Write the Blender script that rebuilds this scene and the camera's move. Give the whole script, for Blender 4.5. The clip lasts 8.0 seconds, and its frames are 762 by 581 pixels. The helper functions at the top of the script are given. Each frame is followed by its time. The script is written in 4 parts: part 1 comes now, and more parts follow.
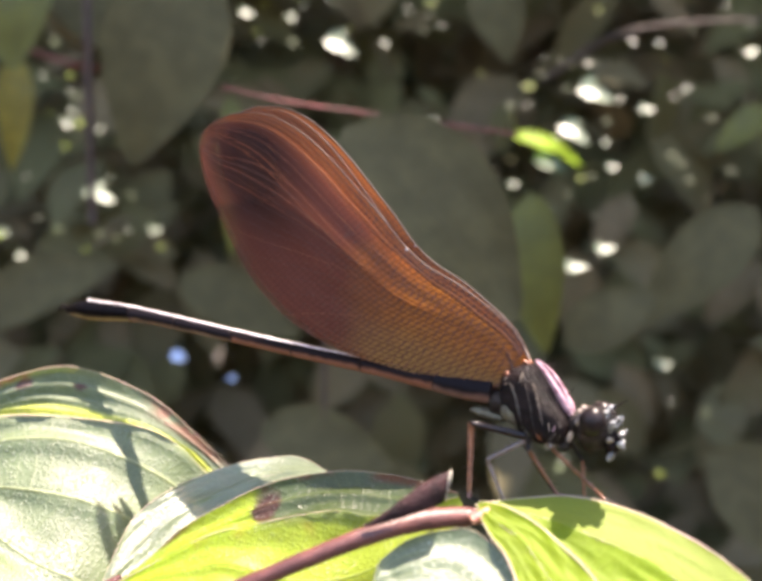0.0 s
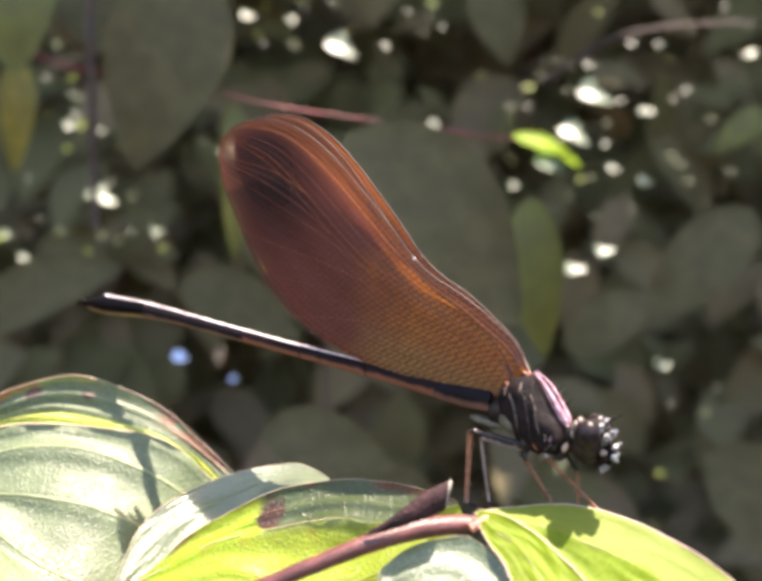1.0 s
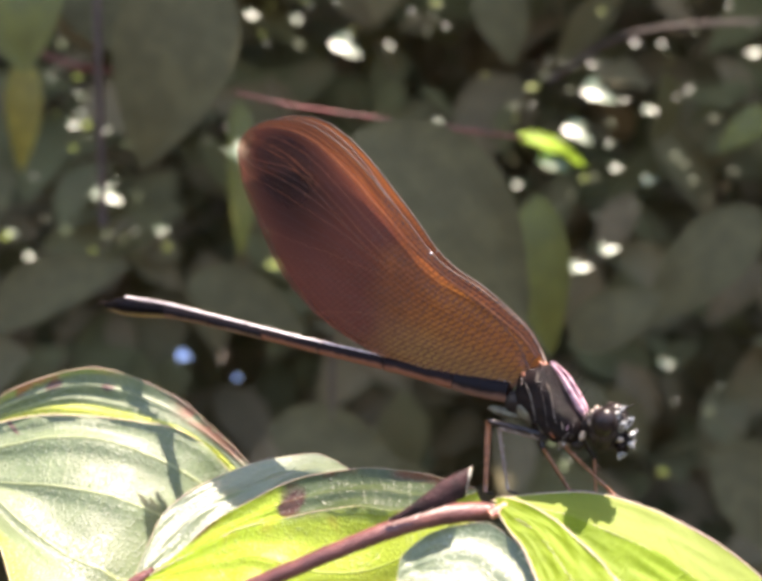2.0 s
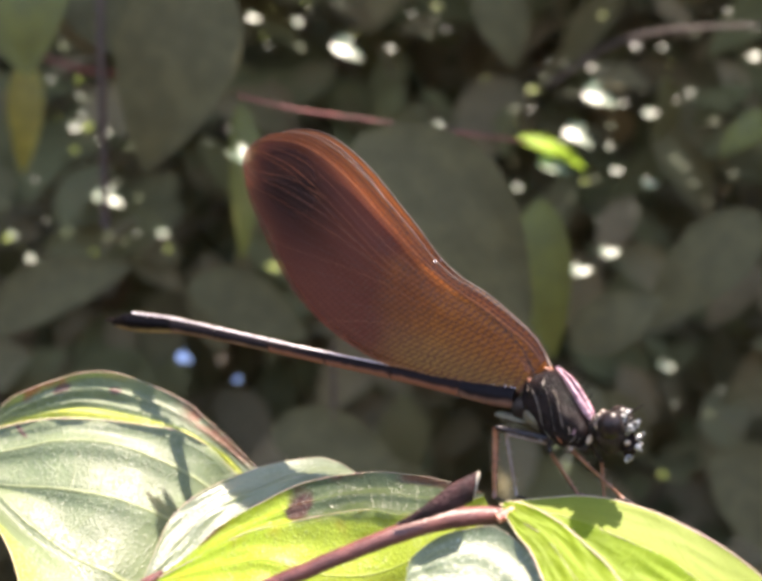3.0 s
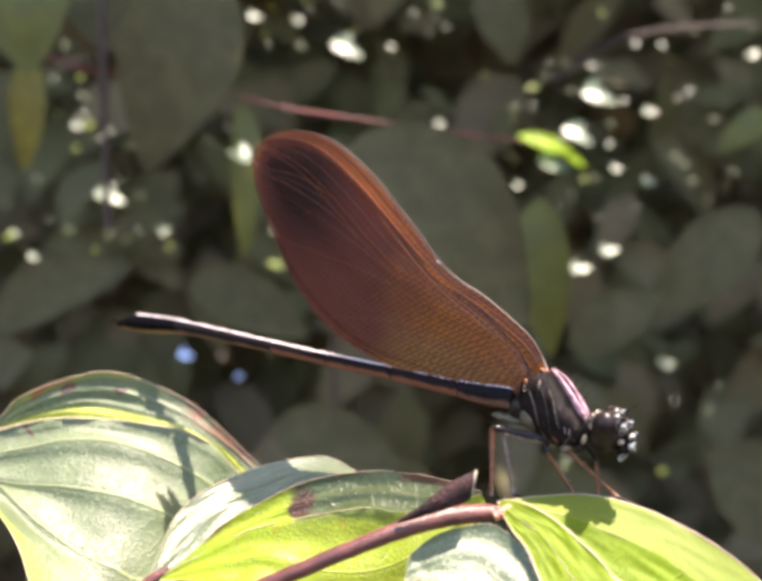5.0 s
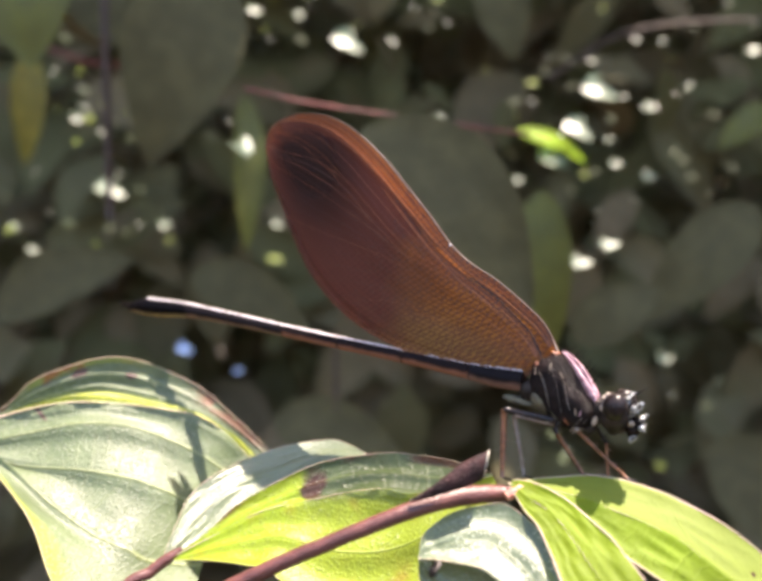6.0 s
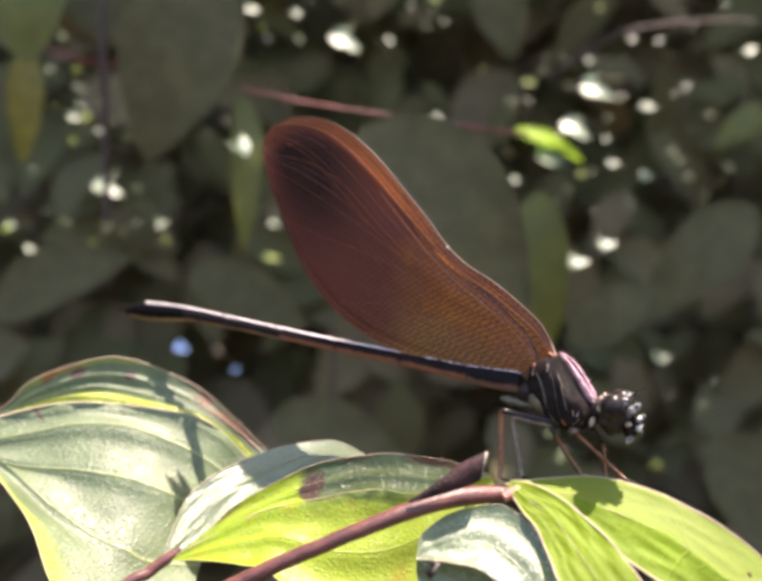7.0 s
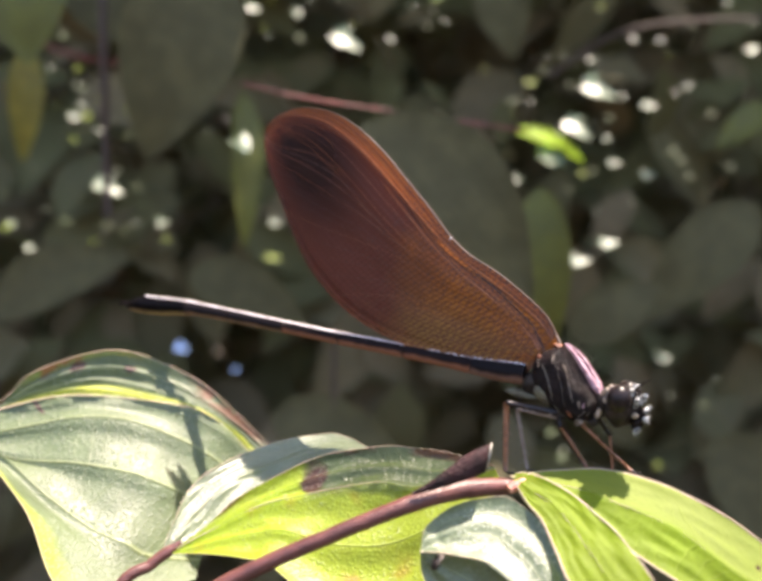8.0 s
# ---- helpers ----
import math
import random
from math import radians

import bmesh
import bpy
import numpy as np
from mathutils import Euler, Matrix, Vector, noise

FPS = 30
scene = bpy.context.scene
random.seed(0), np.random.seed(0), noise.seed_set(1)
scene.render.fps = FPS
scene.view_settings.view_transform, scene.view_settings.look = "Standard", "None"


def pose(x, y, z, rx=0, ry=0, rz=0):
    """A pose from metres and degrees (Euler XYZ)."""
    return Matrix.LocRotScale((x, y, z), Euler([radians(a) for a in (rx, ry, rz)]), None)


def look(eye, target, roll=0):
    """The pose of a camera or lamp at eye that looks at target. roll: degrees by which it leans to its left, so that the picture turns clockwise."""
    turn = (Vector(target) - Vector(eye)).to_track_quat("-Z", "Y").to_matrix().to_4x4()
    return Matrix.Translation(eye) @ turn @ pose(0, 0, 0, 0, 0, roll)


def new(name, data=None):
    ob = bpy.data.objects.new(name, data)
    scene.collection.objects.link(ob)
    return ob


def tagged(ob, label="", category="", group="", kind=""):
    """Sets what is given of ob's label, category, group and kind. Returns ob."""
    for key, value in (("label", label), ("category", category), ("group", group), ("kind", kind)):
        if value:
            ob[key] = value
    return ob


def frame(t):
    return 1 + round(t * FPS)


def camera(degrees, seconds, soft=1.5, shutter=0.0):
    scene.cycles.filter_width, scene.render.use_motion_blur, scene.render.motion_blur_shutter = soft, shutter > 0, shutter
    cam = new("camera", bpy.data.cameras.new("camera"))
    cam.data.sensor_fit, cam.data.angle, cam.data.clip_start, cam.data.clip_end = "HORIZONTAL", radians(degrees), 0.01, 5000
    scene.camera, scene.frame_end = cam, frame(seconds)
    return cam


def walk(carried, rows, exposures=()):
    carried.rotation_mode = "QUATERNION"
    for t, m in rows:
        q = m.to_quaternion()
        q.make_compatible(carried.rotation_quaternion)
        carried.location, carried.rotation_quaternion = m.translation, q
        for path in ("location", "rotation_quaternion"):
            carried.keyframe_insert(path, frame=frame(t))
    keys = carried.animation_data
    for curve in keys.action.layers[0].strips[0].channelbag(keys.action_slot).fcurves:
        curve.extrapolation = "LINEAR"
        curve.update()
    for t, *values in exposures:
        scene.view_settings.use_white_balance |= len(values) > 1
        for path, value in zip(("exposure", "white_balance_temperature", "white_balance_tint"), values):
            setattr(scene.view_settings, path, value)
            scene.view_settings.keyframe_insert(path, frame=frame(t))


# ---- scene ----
cam = camera(50.0, 8.0, soft=4.0)
PATH = [
    (0.0, 0.00000, 0.00000, 0.90000, 90.000, 0.000, 0.000),
    (0.5, -0.00070, -0.00093, 0.90094, 89.849, 0.100, 0.065),
    (1.0, -0.00007, -0.00186, 0.90125, 89.899, 0.078, 0.045),
    (1.5, -0.00080, -0.00270, 0.90043, 89.876, 0.117, 0.134),
    (3.0, -0.00234, -0.00359, 0.90083, 90.046, -0.018, 0.077),
    (3.5, -0.00244, -0.00439, 0.90073, 90.024, 0.041, 0.124),
    (4.0, -0.00129, -0.00486, 0.90120, 90.041, 0.057, 0.152),
    (5.5, -0.00298, -0.00551, 0.90144, 89.624, -0.055, 0.047),
    (6.0, -0.00364, -0.00596, 0.90027, 89.554, -0.144, -0.077),
    (6.5, -0.00448, -0.00627, 0.89973, 89.532, -0.115, -0.201),
    (7.0, -0.00376, -0.00617, 0.90050, 89.457, -0.205, -0.291),
    (7.5, -0.00292, -0.00593, 0.89947, 89.372, -0.277, -0.392),
    (8.0, -0.00405, -0.00536, 0.89951, 89.567, -0.273, -0.283),
]
walk(cam, [(t, pose(x, y, z, rx, ry, rz)) for t, x, y, z, rx, ry, rz in PATH], [(0.0, 2.41, 7300, 23), (1.5, 2.40, 7300, 23), (3.0, 2.31, 7300, 22), (5.5, 2.29, 7300, 22), (6.5, 2.15, 7300, 21), (7.0, 2.11, 7300, 21), (8.0, 2.09, 7300, 21)])
cam.data.dof.use_dof = True
cam.data.dof.focus_distance = 0.072
cam.data.dof.aperture_fstop = 27.0

# ---- world and sun ----
EYE = 0.9
SUN = Vector((0.28, 0.0, 0.96)).normalized()      # the way from the leaves to the sun
world = bpy.data.worlds.new("world")
scene.world = world
world.use_nodes = True
wn = world.node_tree
sky = wn.nodes.new("ShaderNodeTexSky")
sky.sky_type, sky.sun_disc = "NISHITA", False
sky.sun_elevation = math.asin(SUN.z)
sky.sun_rotation = math.atan2(SUN.x, SUN.y)
wn.links.new(sky.outputs[0], wn.nodes["Background"].inputs[0])
wn.nodes["Background"].inputs[1].default_value = 0.15
sun = new("sun", bpy.data.lights.new("sun", "SUN"))
sun.data.energy, sun.data.angle, sun.data.color = 5.0, radians(0.53), (1.0, 0.95, 0.86)
sun.matrix_world = look(SUN * 4, (0, 0, 0))


# ---- helpers of this scene ----
def mm(x, y, z):
    """Millimetres right, ahead and up from the first eye, as a place in the world."""
    return Vector((x * 0.001, y * 0.001, EYE + z * 0.001))


def part(name, bm, material, parent=None, label="", smooth=True):
    me = bpy.data.meshes.new(name)
    bm.to_mesh(me)
    bm.free()
    if smooth:
        me.polygons.foreach_set("use_smooth", [True] * len(me.polygons))
    for m in material if isinstance(material, (list, tuple)) else [material]:
        me.materials.append(m)
    ob = new(name, me)
    if parent:
        ob.parent = parent
    return tagged(ob, label)


def spline(pts, n):
    """n points along a smooth curve through pts."""
    p = [Vector(q) for q in pts]
    p = [2 * p[0] - p[1]] + p + [2 * p[-1] - p[-2]]
    out = []
    for k in range(n):
        s = k / (n - 1) * (len(p) - 3)
        i = min(int(s), len(p) - 4)
        u = s - i
        a, b, c, d = p[i:i + 4]
        out.append(0.5 * (2 * b + (c - a) * u + (2 * a - 5 * b + 4 * c - d) * u * u + (3 * b - a - 3 * c + d) * u ** 3))
    return out


def ramp(knots, s):
    """Smoothly interpolated value at s of knots (s, value)."""
    xs, ys = [k[0] for k in knots], [k[1] for k in knots]
    i = max(0, min(len(xs) - 2, int(np.searchsorted(xs, s)) - 1))
    h = xs[i + 1] - xs[i]
    u = max(0.0, min(1.0, (s - xs[i]) / h))

    def slope(j):
        if j <= 0 or j >= len(xs) - 1:
            j = max(1, min(len(xs) - 1, j))
            return (ys[j] - ys[j - 1]) / (xs[j] - xs[j - 1])
        return (ys[j + 1] - ys[j - 1]) / (xs[j + 1] - xs[j - 1])
    a, b = slope(i) * h, slope(i + 1) * h
    return (2 * u ** 3 - 3 * u * u + 1) * ys[i] + (u ** 3 - 2 * u * u + u) * a + (3 * u * u - 2 * u ** 3) * ys[i + 1] + (u ** 3 - u * u) * b


def tube(bm, pts, radii, sides=8, up=(0, 0, 1), squash=1.0):
    """A tube with closed ends; UV: round it, along it."""
    uvl = bm.loops.layers.uv.verify()
    rings, n = [], len(pts)
    for i, p in enumerate(pts):
        d = (pts[min(i + 1, n - 1)] - pts[max(i - 1, 0)]).normalized()
        side = d.cross(Vector(up))
        side = side.normalized() if side.length > 1e-4 else d.orthogonal().normalized()
        top = side.cross(d)
        r = radii[i] if isinstance(radii, (list, tuple)) else radii
        rings.append([bm.verts.new(p + r * (math.cos(a) * top + squash * math.sin(a) * side)) for a in [2 * math.pi * k / sides for k in range(sides)]])
    for i in range(n - 1):
        for k in range(sides):
            f = bm.faces.new((rings[i][k], rings[i][(k + 1) % sides], rings[i + 1][(k + 1) % sides], rings[i + 1][k]))
            for lp, (u, v) in zip(f.loops, ((k, i), (k + 1, i), (k + 1, i + 1), (k, i + 1))):
                lp[uvl].uv = (u / sides, v / (n - 1))
    bm.faces.new(rings[0])
    bm.faces.new(rings[-1][::-1])
    return bm


def ball(bm, centre, size, turn=(0, 0, 0), seg=20):
    m = Matrix.LocRotScale(centre, Euler([radians(a) for a in turn]), size)
    bmesh.ops.create_uvsphere(bm, u_segments=seg, v_segments=seg * 2 // 3, radius=1.0, matrix=m, calc_uvs=False)
    return bm


# ---- materials ----
class Mat:
    """A small node-graph builder."""

    def __init__(self, name):
        self.m = bpy.data.materials.new(name)
        self.m.use_nodes = True
        self.t = self.m.node_tree
        self.t.nodes.clear()
        self.out = self.t.nodes.new("ShaderNodeOutputMaterial")
        self.coord = self.t.nodes.new("ShaderNodeTexCoord")

    def node(self, kind, ins=None, **props):
        n = self.t.nodes.new("ShaderNode" + kind)
        for k, v in props.items():
            if k == "operation":
                n.operation = v
            elif k == "blend":
                n.data_type, n.blend_type = "RGBA", v
        for k, v in (ins or {}).items():
            if isinstance(v, bpy.types.NodeSocket):
                self.t.links.new(v, n.inputs[k])
            else:
                n.inputs[k].default_value = v
        return n

    def noise(self, scale, detail=3.0, space="Object"):
        return self.node("TexNoise", {"Vector": self.coord.outputs[space], "Scale": scale, "Detail": detail}).outputs["Fac"]

    def math(self, op, a, b=0.0, c=0.0):
        return self.node("Math", {0: a, 1: b, 2: c}, operation=op).outputs[0]

    def step(self, x, lo, hi):
        n = self.node("MapRange", {"Value": x, "From Min": lo, "From Max": hi})
        n.interpolation_type = "SMOOTHSTEP"
        return n.outputs[0]

    def mix(self, fac, a, b, kind="MIX"):
        n = self.node("Mix", {0: fac, 6: a, 7: b}, blend=kind)
        return n.outputs[2]

    def bump(self, height, dist, strength=1.0):
        return self.node("Bump", {"Height": height, "Distance": dist, "Strength": strength}).outputs[0]

    def principled(self, colour, rough, metal=0.0, spec=0.5, normal=None, coat=0.0, fuzz=0.0):
        ins = {"Base Color": colour, "Roughness": rough, "Metallic": metal, "Specular IOR Level": spec, "Coat Weight": coat, "Sheen Weight": fuzz, "Sheen Roughness": 0.35}
        if normal is not None:
            ins["Normal"] = normal
        return self.node("BsdfPrincipled", ins).outputs[0]

    def done(self, shader):
        self.t.links.new(shader, self.out.inputs["Surface"])
        return self.m

    def mixed(self, fac, a, b):
        return self.node("MixShader", {0: fac, 1: a, 2: b}).outputs[0]


def rgb(r, g, b):
    return (r, g, b, 1.0)


def leaf_material(name, top, thin, vein=(0.45, 0.50, 0.22), through_part=0.5, rough=0.42, grain=2600, spots=(), rust=0.0, blotch=(0.30, 0.26, 0.03), relief=1.0, lines=(0.0, 0.42, 0.78), backlit=None, gloss=0.5, backlit_strip=None, pimples=0.0, round_spots=0.08, shade_half=None, backlit_edge=False, glaze=None, mixed_with=None, backlit_until=0.0):
    """Waxy leaf: a reflecting upper skin over a blade that lets light through; UV: -1..1 across, 0..1 along."""
    g = Mat(name)
    sep = g.node("SeparateXYZ", {0: g.coord.outputs["UV"]})
    across, along = sep.outputs[0], sep.outputs[1]
    off = g.math("ABSOLUTE", across)
    big, fine = g.noise(170, 4), g.noise(grain, 2)
    ribs = None
    for k, q in enumerate(lines):
        near = g.math("ABSOLUTE", g.math("SUBTRACT", off, q))
        line = g.step(near, 0.022 if k == 0 else 0.013, 0.0)
        ribs = line if ribs is None else g.math("MAXIMUM", ribs, line)
    cross = g.math("SINE", g.math("ADD", g.math("MULTIPLY", along, 170.0), g.math("ADD", g.math("MULTIPLY", off, 22.0), g.math("MULTIPLY", big, 26.0))))
    cross = g.math("MULTIPLY", g.step(cross, 0.90, 1.0), 0.2)
    veins = g.math("MAXIMUM", ribs, cross)
    upper = g.mix(g.step(big, 0.35, 0.7), rgb(*top), rgb(*[min(1, c * 1.45) for c in top]))
    if backlit:
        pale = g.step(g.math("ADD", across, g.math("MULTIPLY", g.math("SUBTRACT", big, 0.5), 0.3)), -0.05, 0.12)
        pale = g.math("MAXIMUM", pale, g.step(g.math("ADD", along, g.math("MULTIPLY", g.math("SUBTRACT", big, 0.5), 0.1)), backlit_until + 0.02, backlit_until - 0.03)) if backlit_until else pale
        upper = g.mix(pale, upper, g.mix(g.step(g.noise(330, 4), 0.52, 0.72), rgb(*backlit), rgb(*blotch)))
    if backlit_strip:
        band = g.math("MULTIPLY", g.step(across, -0.34, -0.26), g.step(across, 0.0, -0.03))
        upper = g.mix(band, upper, rgb(*backlit_strip))
    upper = g.mix(g.math("MULTIPLY", fine, 0.5), upper, rgb(*[c * 0.55 for c in top]))
    upper = g.mix(g.math("MULTIPLY", veins, 0.32), upper, rgb(*vein))
    lower = g.mix(g.step(big, 0.45, 0.75), rgb(*thin), rgb(*blotch))
    lower = g.mix(g.math("MULTIPLY", veins, 0.45), lower, rgb(*[c * 1.2 for c in vein]))
    lower = g.mix(g.math("MULTIPLY", g.step(fine, 0.5, 0.75), 0.35), lower, rgb(*[c * 0.6 for c in thin]))
    if mixed_with:
        chance = g.node("NewGeometry").outputs["Random Per Island"]
        patchy = g.math("ADD", g.math("MULTIPLY", chance, 0.75), g.math("MULTIPLY", g.noise(22, 3), 0.5))
        upper = g.mix(g.step(patchy, 0.25, 0.95), upper, rgb(*mixed_with))
        lower = g.mix(g.step(patchy, 0.25, 0.95), lower, rgb(*mixed_with))
    if glaze:
        upper = g.mix(g.step(g.math("ADD", across, g.math("MULTIPLY", g.math("SUBTRACT", big, 0.5), 0.15)), 0.04, -0.10), upper, rgb(*glaze))
        lower = g.mix(g.math("MULTIPLY", g.step(across, 0.04, -0.10), 0.35), lower, rgb(*glaze))
    if backlit_edge:
        edge_glow = g.step(g.math("ADD", across, g.math("MULTIPLY", g.math("SUBTRACT", big, 0.5), 0.12)), 0.90, 1.0)
        upper, lower = g.mix(edge_glow, upper, rgb(0.26, 0.32, 0.03)), g.mix(edge_glow, lower, rgb(0.50, 0.56, 0.03))
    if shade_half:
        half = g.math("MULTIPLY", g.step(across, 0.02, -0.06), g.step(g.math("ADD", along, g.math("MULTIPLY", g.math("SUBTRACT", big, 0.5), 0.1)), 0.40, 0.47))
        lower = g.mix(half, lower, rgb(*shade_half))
    brown = rgb(0.065, 0.026, 0.014)
    for u, v, r in spots:
        far = g.node("VectorMath", {0: g.coord.outputs["UV"], 1: (u, v, 0)}, operation="SUBTRACT").outputs[0]
        far = g.node("VectorMath", {0: far, 1: (round_spots, 1.0, 0.0)}, operation="MULTIPLY").outputs[0]
        far = g.node("VectorMath", {0: far}, operation="LENGTH").outputs["Value"]
        far = g.math("ADD", far, g.math("MULTIPLY", g.math("SUBTRACT", g.noise(900, 3), 0.5), r * 0.9))
        dot = g.step(far, r, r * 0.6)
        upper, lower = g.mix(dot, upper, brown), g.mix(dot, lower, brown)
    if rust:
        worn = g.math("MULTIPLY", g.step(across, rust - 1.0, -1.0), g.step(g.noise(260, 3), 0.52, 0.66))
        tip = g.math("MULTIPLY", g.step(g.math("ADD", along, g.math("MULTIPLY", g.noise(300, 3), 0.15)), 0.76, 0.82), g.step(across, rust - 0.9, rust - 1.05))
        worn = g.math("MAXIMUM", worn, g.math("MULTIPLY", tip, g.step(g.noise(500, 3), 0.3, 0.5)))
        upper, lower = g.mix(worn, upper, rgb(0.13, 0.055, 0.022)), g.mix(worn, lower, rgb(0.18, 0.07, 0.02))
    height = g.math("SUBTRACT", g.math("MULTIPLY", fine, 0.5), g.math("MULTIPLY", veins, 0.9))
    if pimples:
        cells = g.node("TexVoronoi", {"Vector": g.coord.outputs["Object"], "Scale": 3600.0}).outputs["Distance"]
        height = g.math("ADD", height, g.math("MULTIPLY", g.step(cells, 0.55, 0.0), pimples))
        glint_patch = g.math("MULTIPLY", g.step(g.noise(240, 3), 0.40, 0.62), pimples)
        upper = g.mix(g.math("MULTIPLY", g.step(cells, 0.34, 0.12), glint_patch), upper, rgb(0.42, 0.46, 0.36))
    nrm = g.bump(height, 0.00012 * relief, 0.7)
    skin = g.principled(upper, g.math("ADD", rough - 0.08, g.math("MULTIPLY", big, 0.18)), spec=gloss, normal=nrm)
    glow = g.node("BsdfTranslucent", {"Color": lower, "Normal": nrm}).outputs[0]
    return g.done(g.mixed(through_part, skin, glow))


def plain_material(name, a, b, rough, scale, metal=0.0, spec=0.5, bump=0.0, coat=0.0, fuzz=0.0):
    g = Mat(name)
    n = g.noise(scale, 4)
    fine = g.noise(scale * 7, 2)
    col = g.mix(g.step(n, 0.35, 0.65), rgb(*a), rgb(*b))
    col = g.mix(g.math("MULTIPLY", fine, 0.3), col, rgb(*[c * 0.5 for c in a]))
    nrm = g.bump(fine, bump, 0.7) if bump else None
    return g.done(g.principled(col, rough, metal, spec, nrm, coat, fuzz))


LEAF_REAR = leaf_material("leaf_grey_green", (0.074, 0.106, 0.048), (0.16, 0.26, 0.04), through_part=0.25, gloss=0.7, rough=0.5, relief=1.2, round_spots=0.15, pimples=0.6, backlit_edge=True, rust=0.35, backlit_strip=(0.42, 0.46, 0.03), lines=(0.0, 0.16, 0.40, 0.68), spots=((-0.80, 0.43, 0.022), (0.02, 0.30, 0.012), (-0.72, 0.55, 0.016)))
LEAF_PALE = leaf_material("leaf_pale_green", (0.098, 0.125, 0.072), (0.22, 0.32, 0.07), through_part=0.28, rough=0.42, gloss=1.0, pimples=0.35, lines=(0.0,))
LEAF_SPOT = leaf_material("leaf_spotted_green", (0.060, 0.090, 0.034), (0.50, 0.66, 0.03), through_part=0.55, gloss=0.7, pimples=0.5, round_spots=0.085, shade_half=(0.09, 0.13, 0.035), lines=(0.0, 0.5), backlit_until=0.46, spots=((-0.50, 0.468, 0.043),), rust=0.1, blotch=(0.46, 0.32, 0.02), backlit=(0.40, 0.53, 0.03))
LEAF_GLOSS = leaf_material("leaf_glossy_green", (0.055, 0.085, 0.034), (0.14, 0.20, 0.04), through_part=0.22, rough=0.48, relief=0.5, gloss=1.0, pimples=0.9)
LEAF_LIME = leaf_material("leaf_lime_green", (0.15, 0.23, 0.012), (0.36, 0.50, 0.014), through_part=0.5, rough=0.6, gloss=0.25, vein=(0.50, 0.58, 0.16), blotch=(0.20, 0.36, 0.012), lines=(0.0,), glaze=(0.19, 0.25, 0.045), round_spots=0.12, spots=((-0.4, 0.82, 0.009),))
LEAF_LIME_SMALL = leaf_material("leaf_lime_green_small", (0.15, 0.22, 0.012), (0.38, 0.52, 0.014), through_part=0.5, rough=0.6, gloss=0.25, vein=(0.42, 0.52, 0.08), blotch=(0.30, 0.45, 0.012), lines=(0.0,))
LEAF_SHADE = leaf_material("leaf_shade_green", (0.078, 0.072, 0.034), (0.078, 0.080, 0.028), vein=(0.09, 0.09, 0.05), blotch=(0.08, 0.085, 0.03), through_part=0.18, rough=0.7, gloss=0.12, grain=700)
LEAF_LIFTED = leaf_material("leaf_lifted_brown", (0.30, 0.22, 0.14), (0.28, 0.19, 0.10), vein=(0.16, 0.12, 0.08), blotch=(0.14, 0.10, 0.06), through_part=0.25, rough=0.7, grain=700, mixed_with=(0.20, 0.155, 0.09))
LEAF_FAR = leaf_material("leaf_grey_shaded", (0.135, 0.112, 0.068), (0.115, 0.11, 0.045), vein=(0.11, 0.105, 0.06), blotch=(0.105, 0.105, 0.045), through_part=0.18, rough=0.7, gloss=0.12, grain=700, mixed_with=(0.092, 0.096, 0.045))
LEAF_OLIVE = leaf_material("leaf_olive", (0.10, 0.11, 0.018), (0.12, 0.135, 0.022), vein=(0.12, 0.13, 0.04), blotch=(0.12, 0.12, 0.02), through_part=0.3, rough=0.6, grain=700)
LEAF_YELLOW = leaf_material("leaf_yellow", (0.22, 0.19, 0.03), (0.20, 0.17, 0.02), vein=(0.4, 0.38, 0.1), through_part=0.45, rough=0.6, grain=700)
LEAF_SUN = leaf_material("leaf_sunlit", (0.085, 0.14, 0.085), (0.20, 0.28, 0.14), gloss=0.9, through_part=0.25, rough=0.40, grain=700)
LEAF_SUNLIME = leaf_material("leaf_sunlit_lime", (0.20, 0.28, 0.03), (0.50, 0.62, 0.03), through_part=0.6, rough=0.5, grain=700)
LEAF_DIM = leaf_material("leaf_sunlit_dim", (0.035, 0.055, 0.018), (0.06, 0.09, 0.02), vein=(0.05, 0.07, 0.03), blotch=(0.06, 0.08, 0.02), gloss=0.25, through_part=0.25, rough=0.55, grain=700)
LEAF_BRIGHT = leaf_material("leaf_bright_lime", (0.26, 0.42, 0.02), (0.40, 0.66, 0.02), vein=(0.4, 0.6, 0.05), blotch=(0.36, 0.6, 0.02), through_part=0.55, rough=0.55, gloss=0.2, grain=700)
LEAF_SKY_GLINT = leaf_material("leaf_sky_glint", (0.10, 0.19, 0.40), (0.10, 0.18, 0.36), vein=(0.14, 0.22, 0.4), blotch=(0.10, 0.18, 0.36), through_part=0.2, rough=0.55, gloss=0.2, grain=700)
RIM = plain_material("leaf_rim_pink", (0.52, 0.36, 0.30), (0.46, 0.40, 0.24), 0.45, 900)
STEM = plain_material("stem_red_brown", (0.075, 0.026, 0.022), (0.12, 0.042, 0.034), 0.42, 700, bump=0.00012)
NODE_RED = plain_material("leaf_stalk_red", (0.34, 0.10, 0.08), (0.42, 0.22, 0.14), 0.45, 900, bump=0.0001)
BUD = plain_material("bud_dark_brown", (0.014, 0.008, 0.008), (0.05, 0.022, 0.022), 0.6, 700, spec=0.15, bump=0.0003)
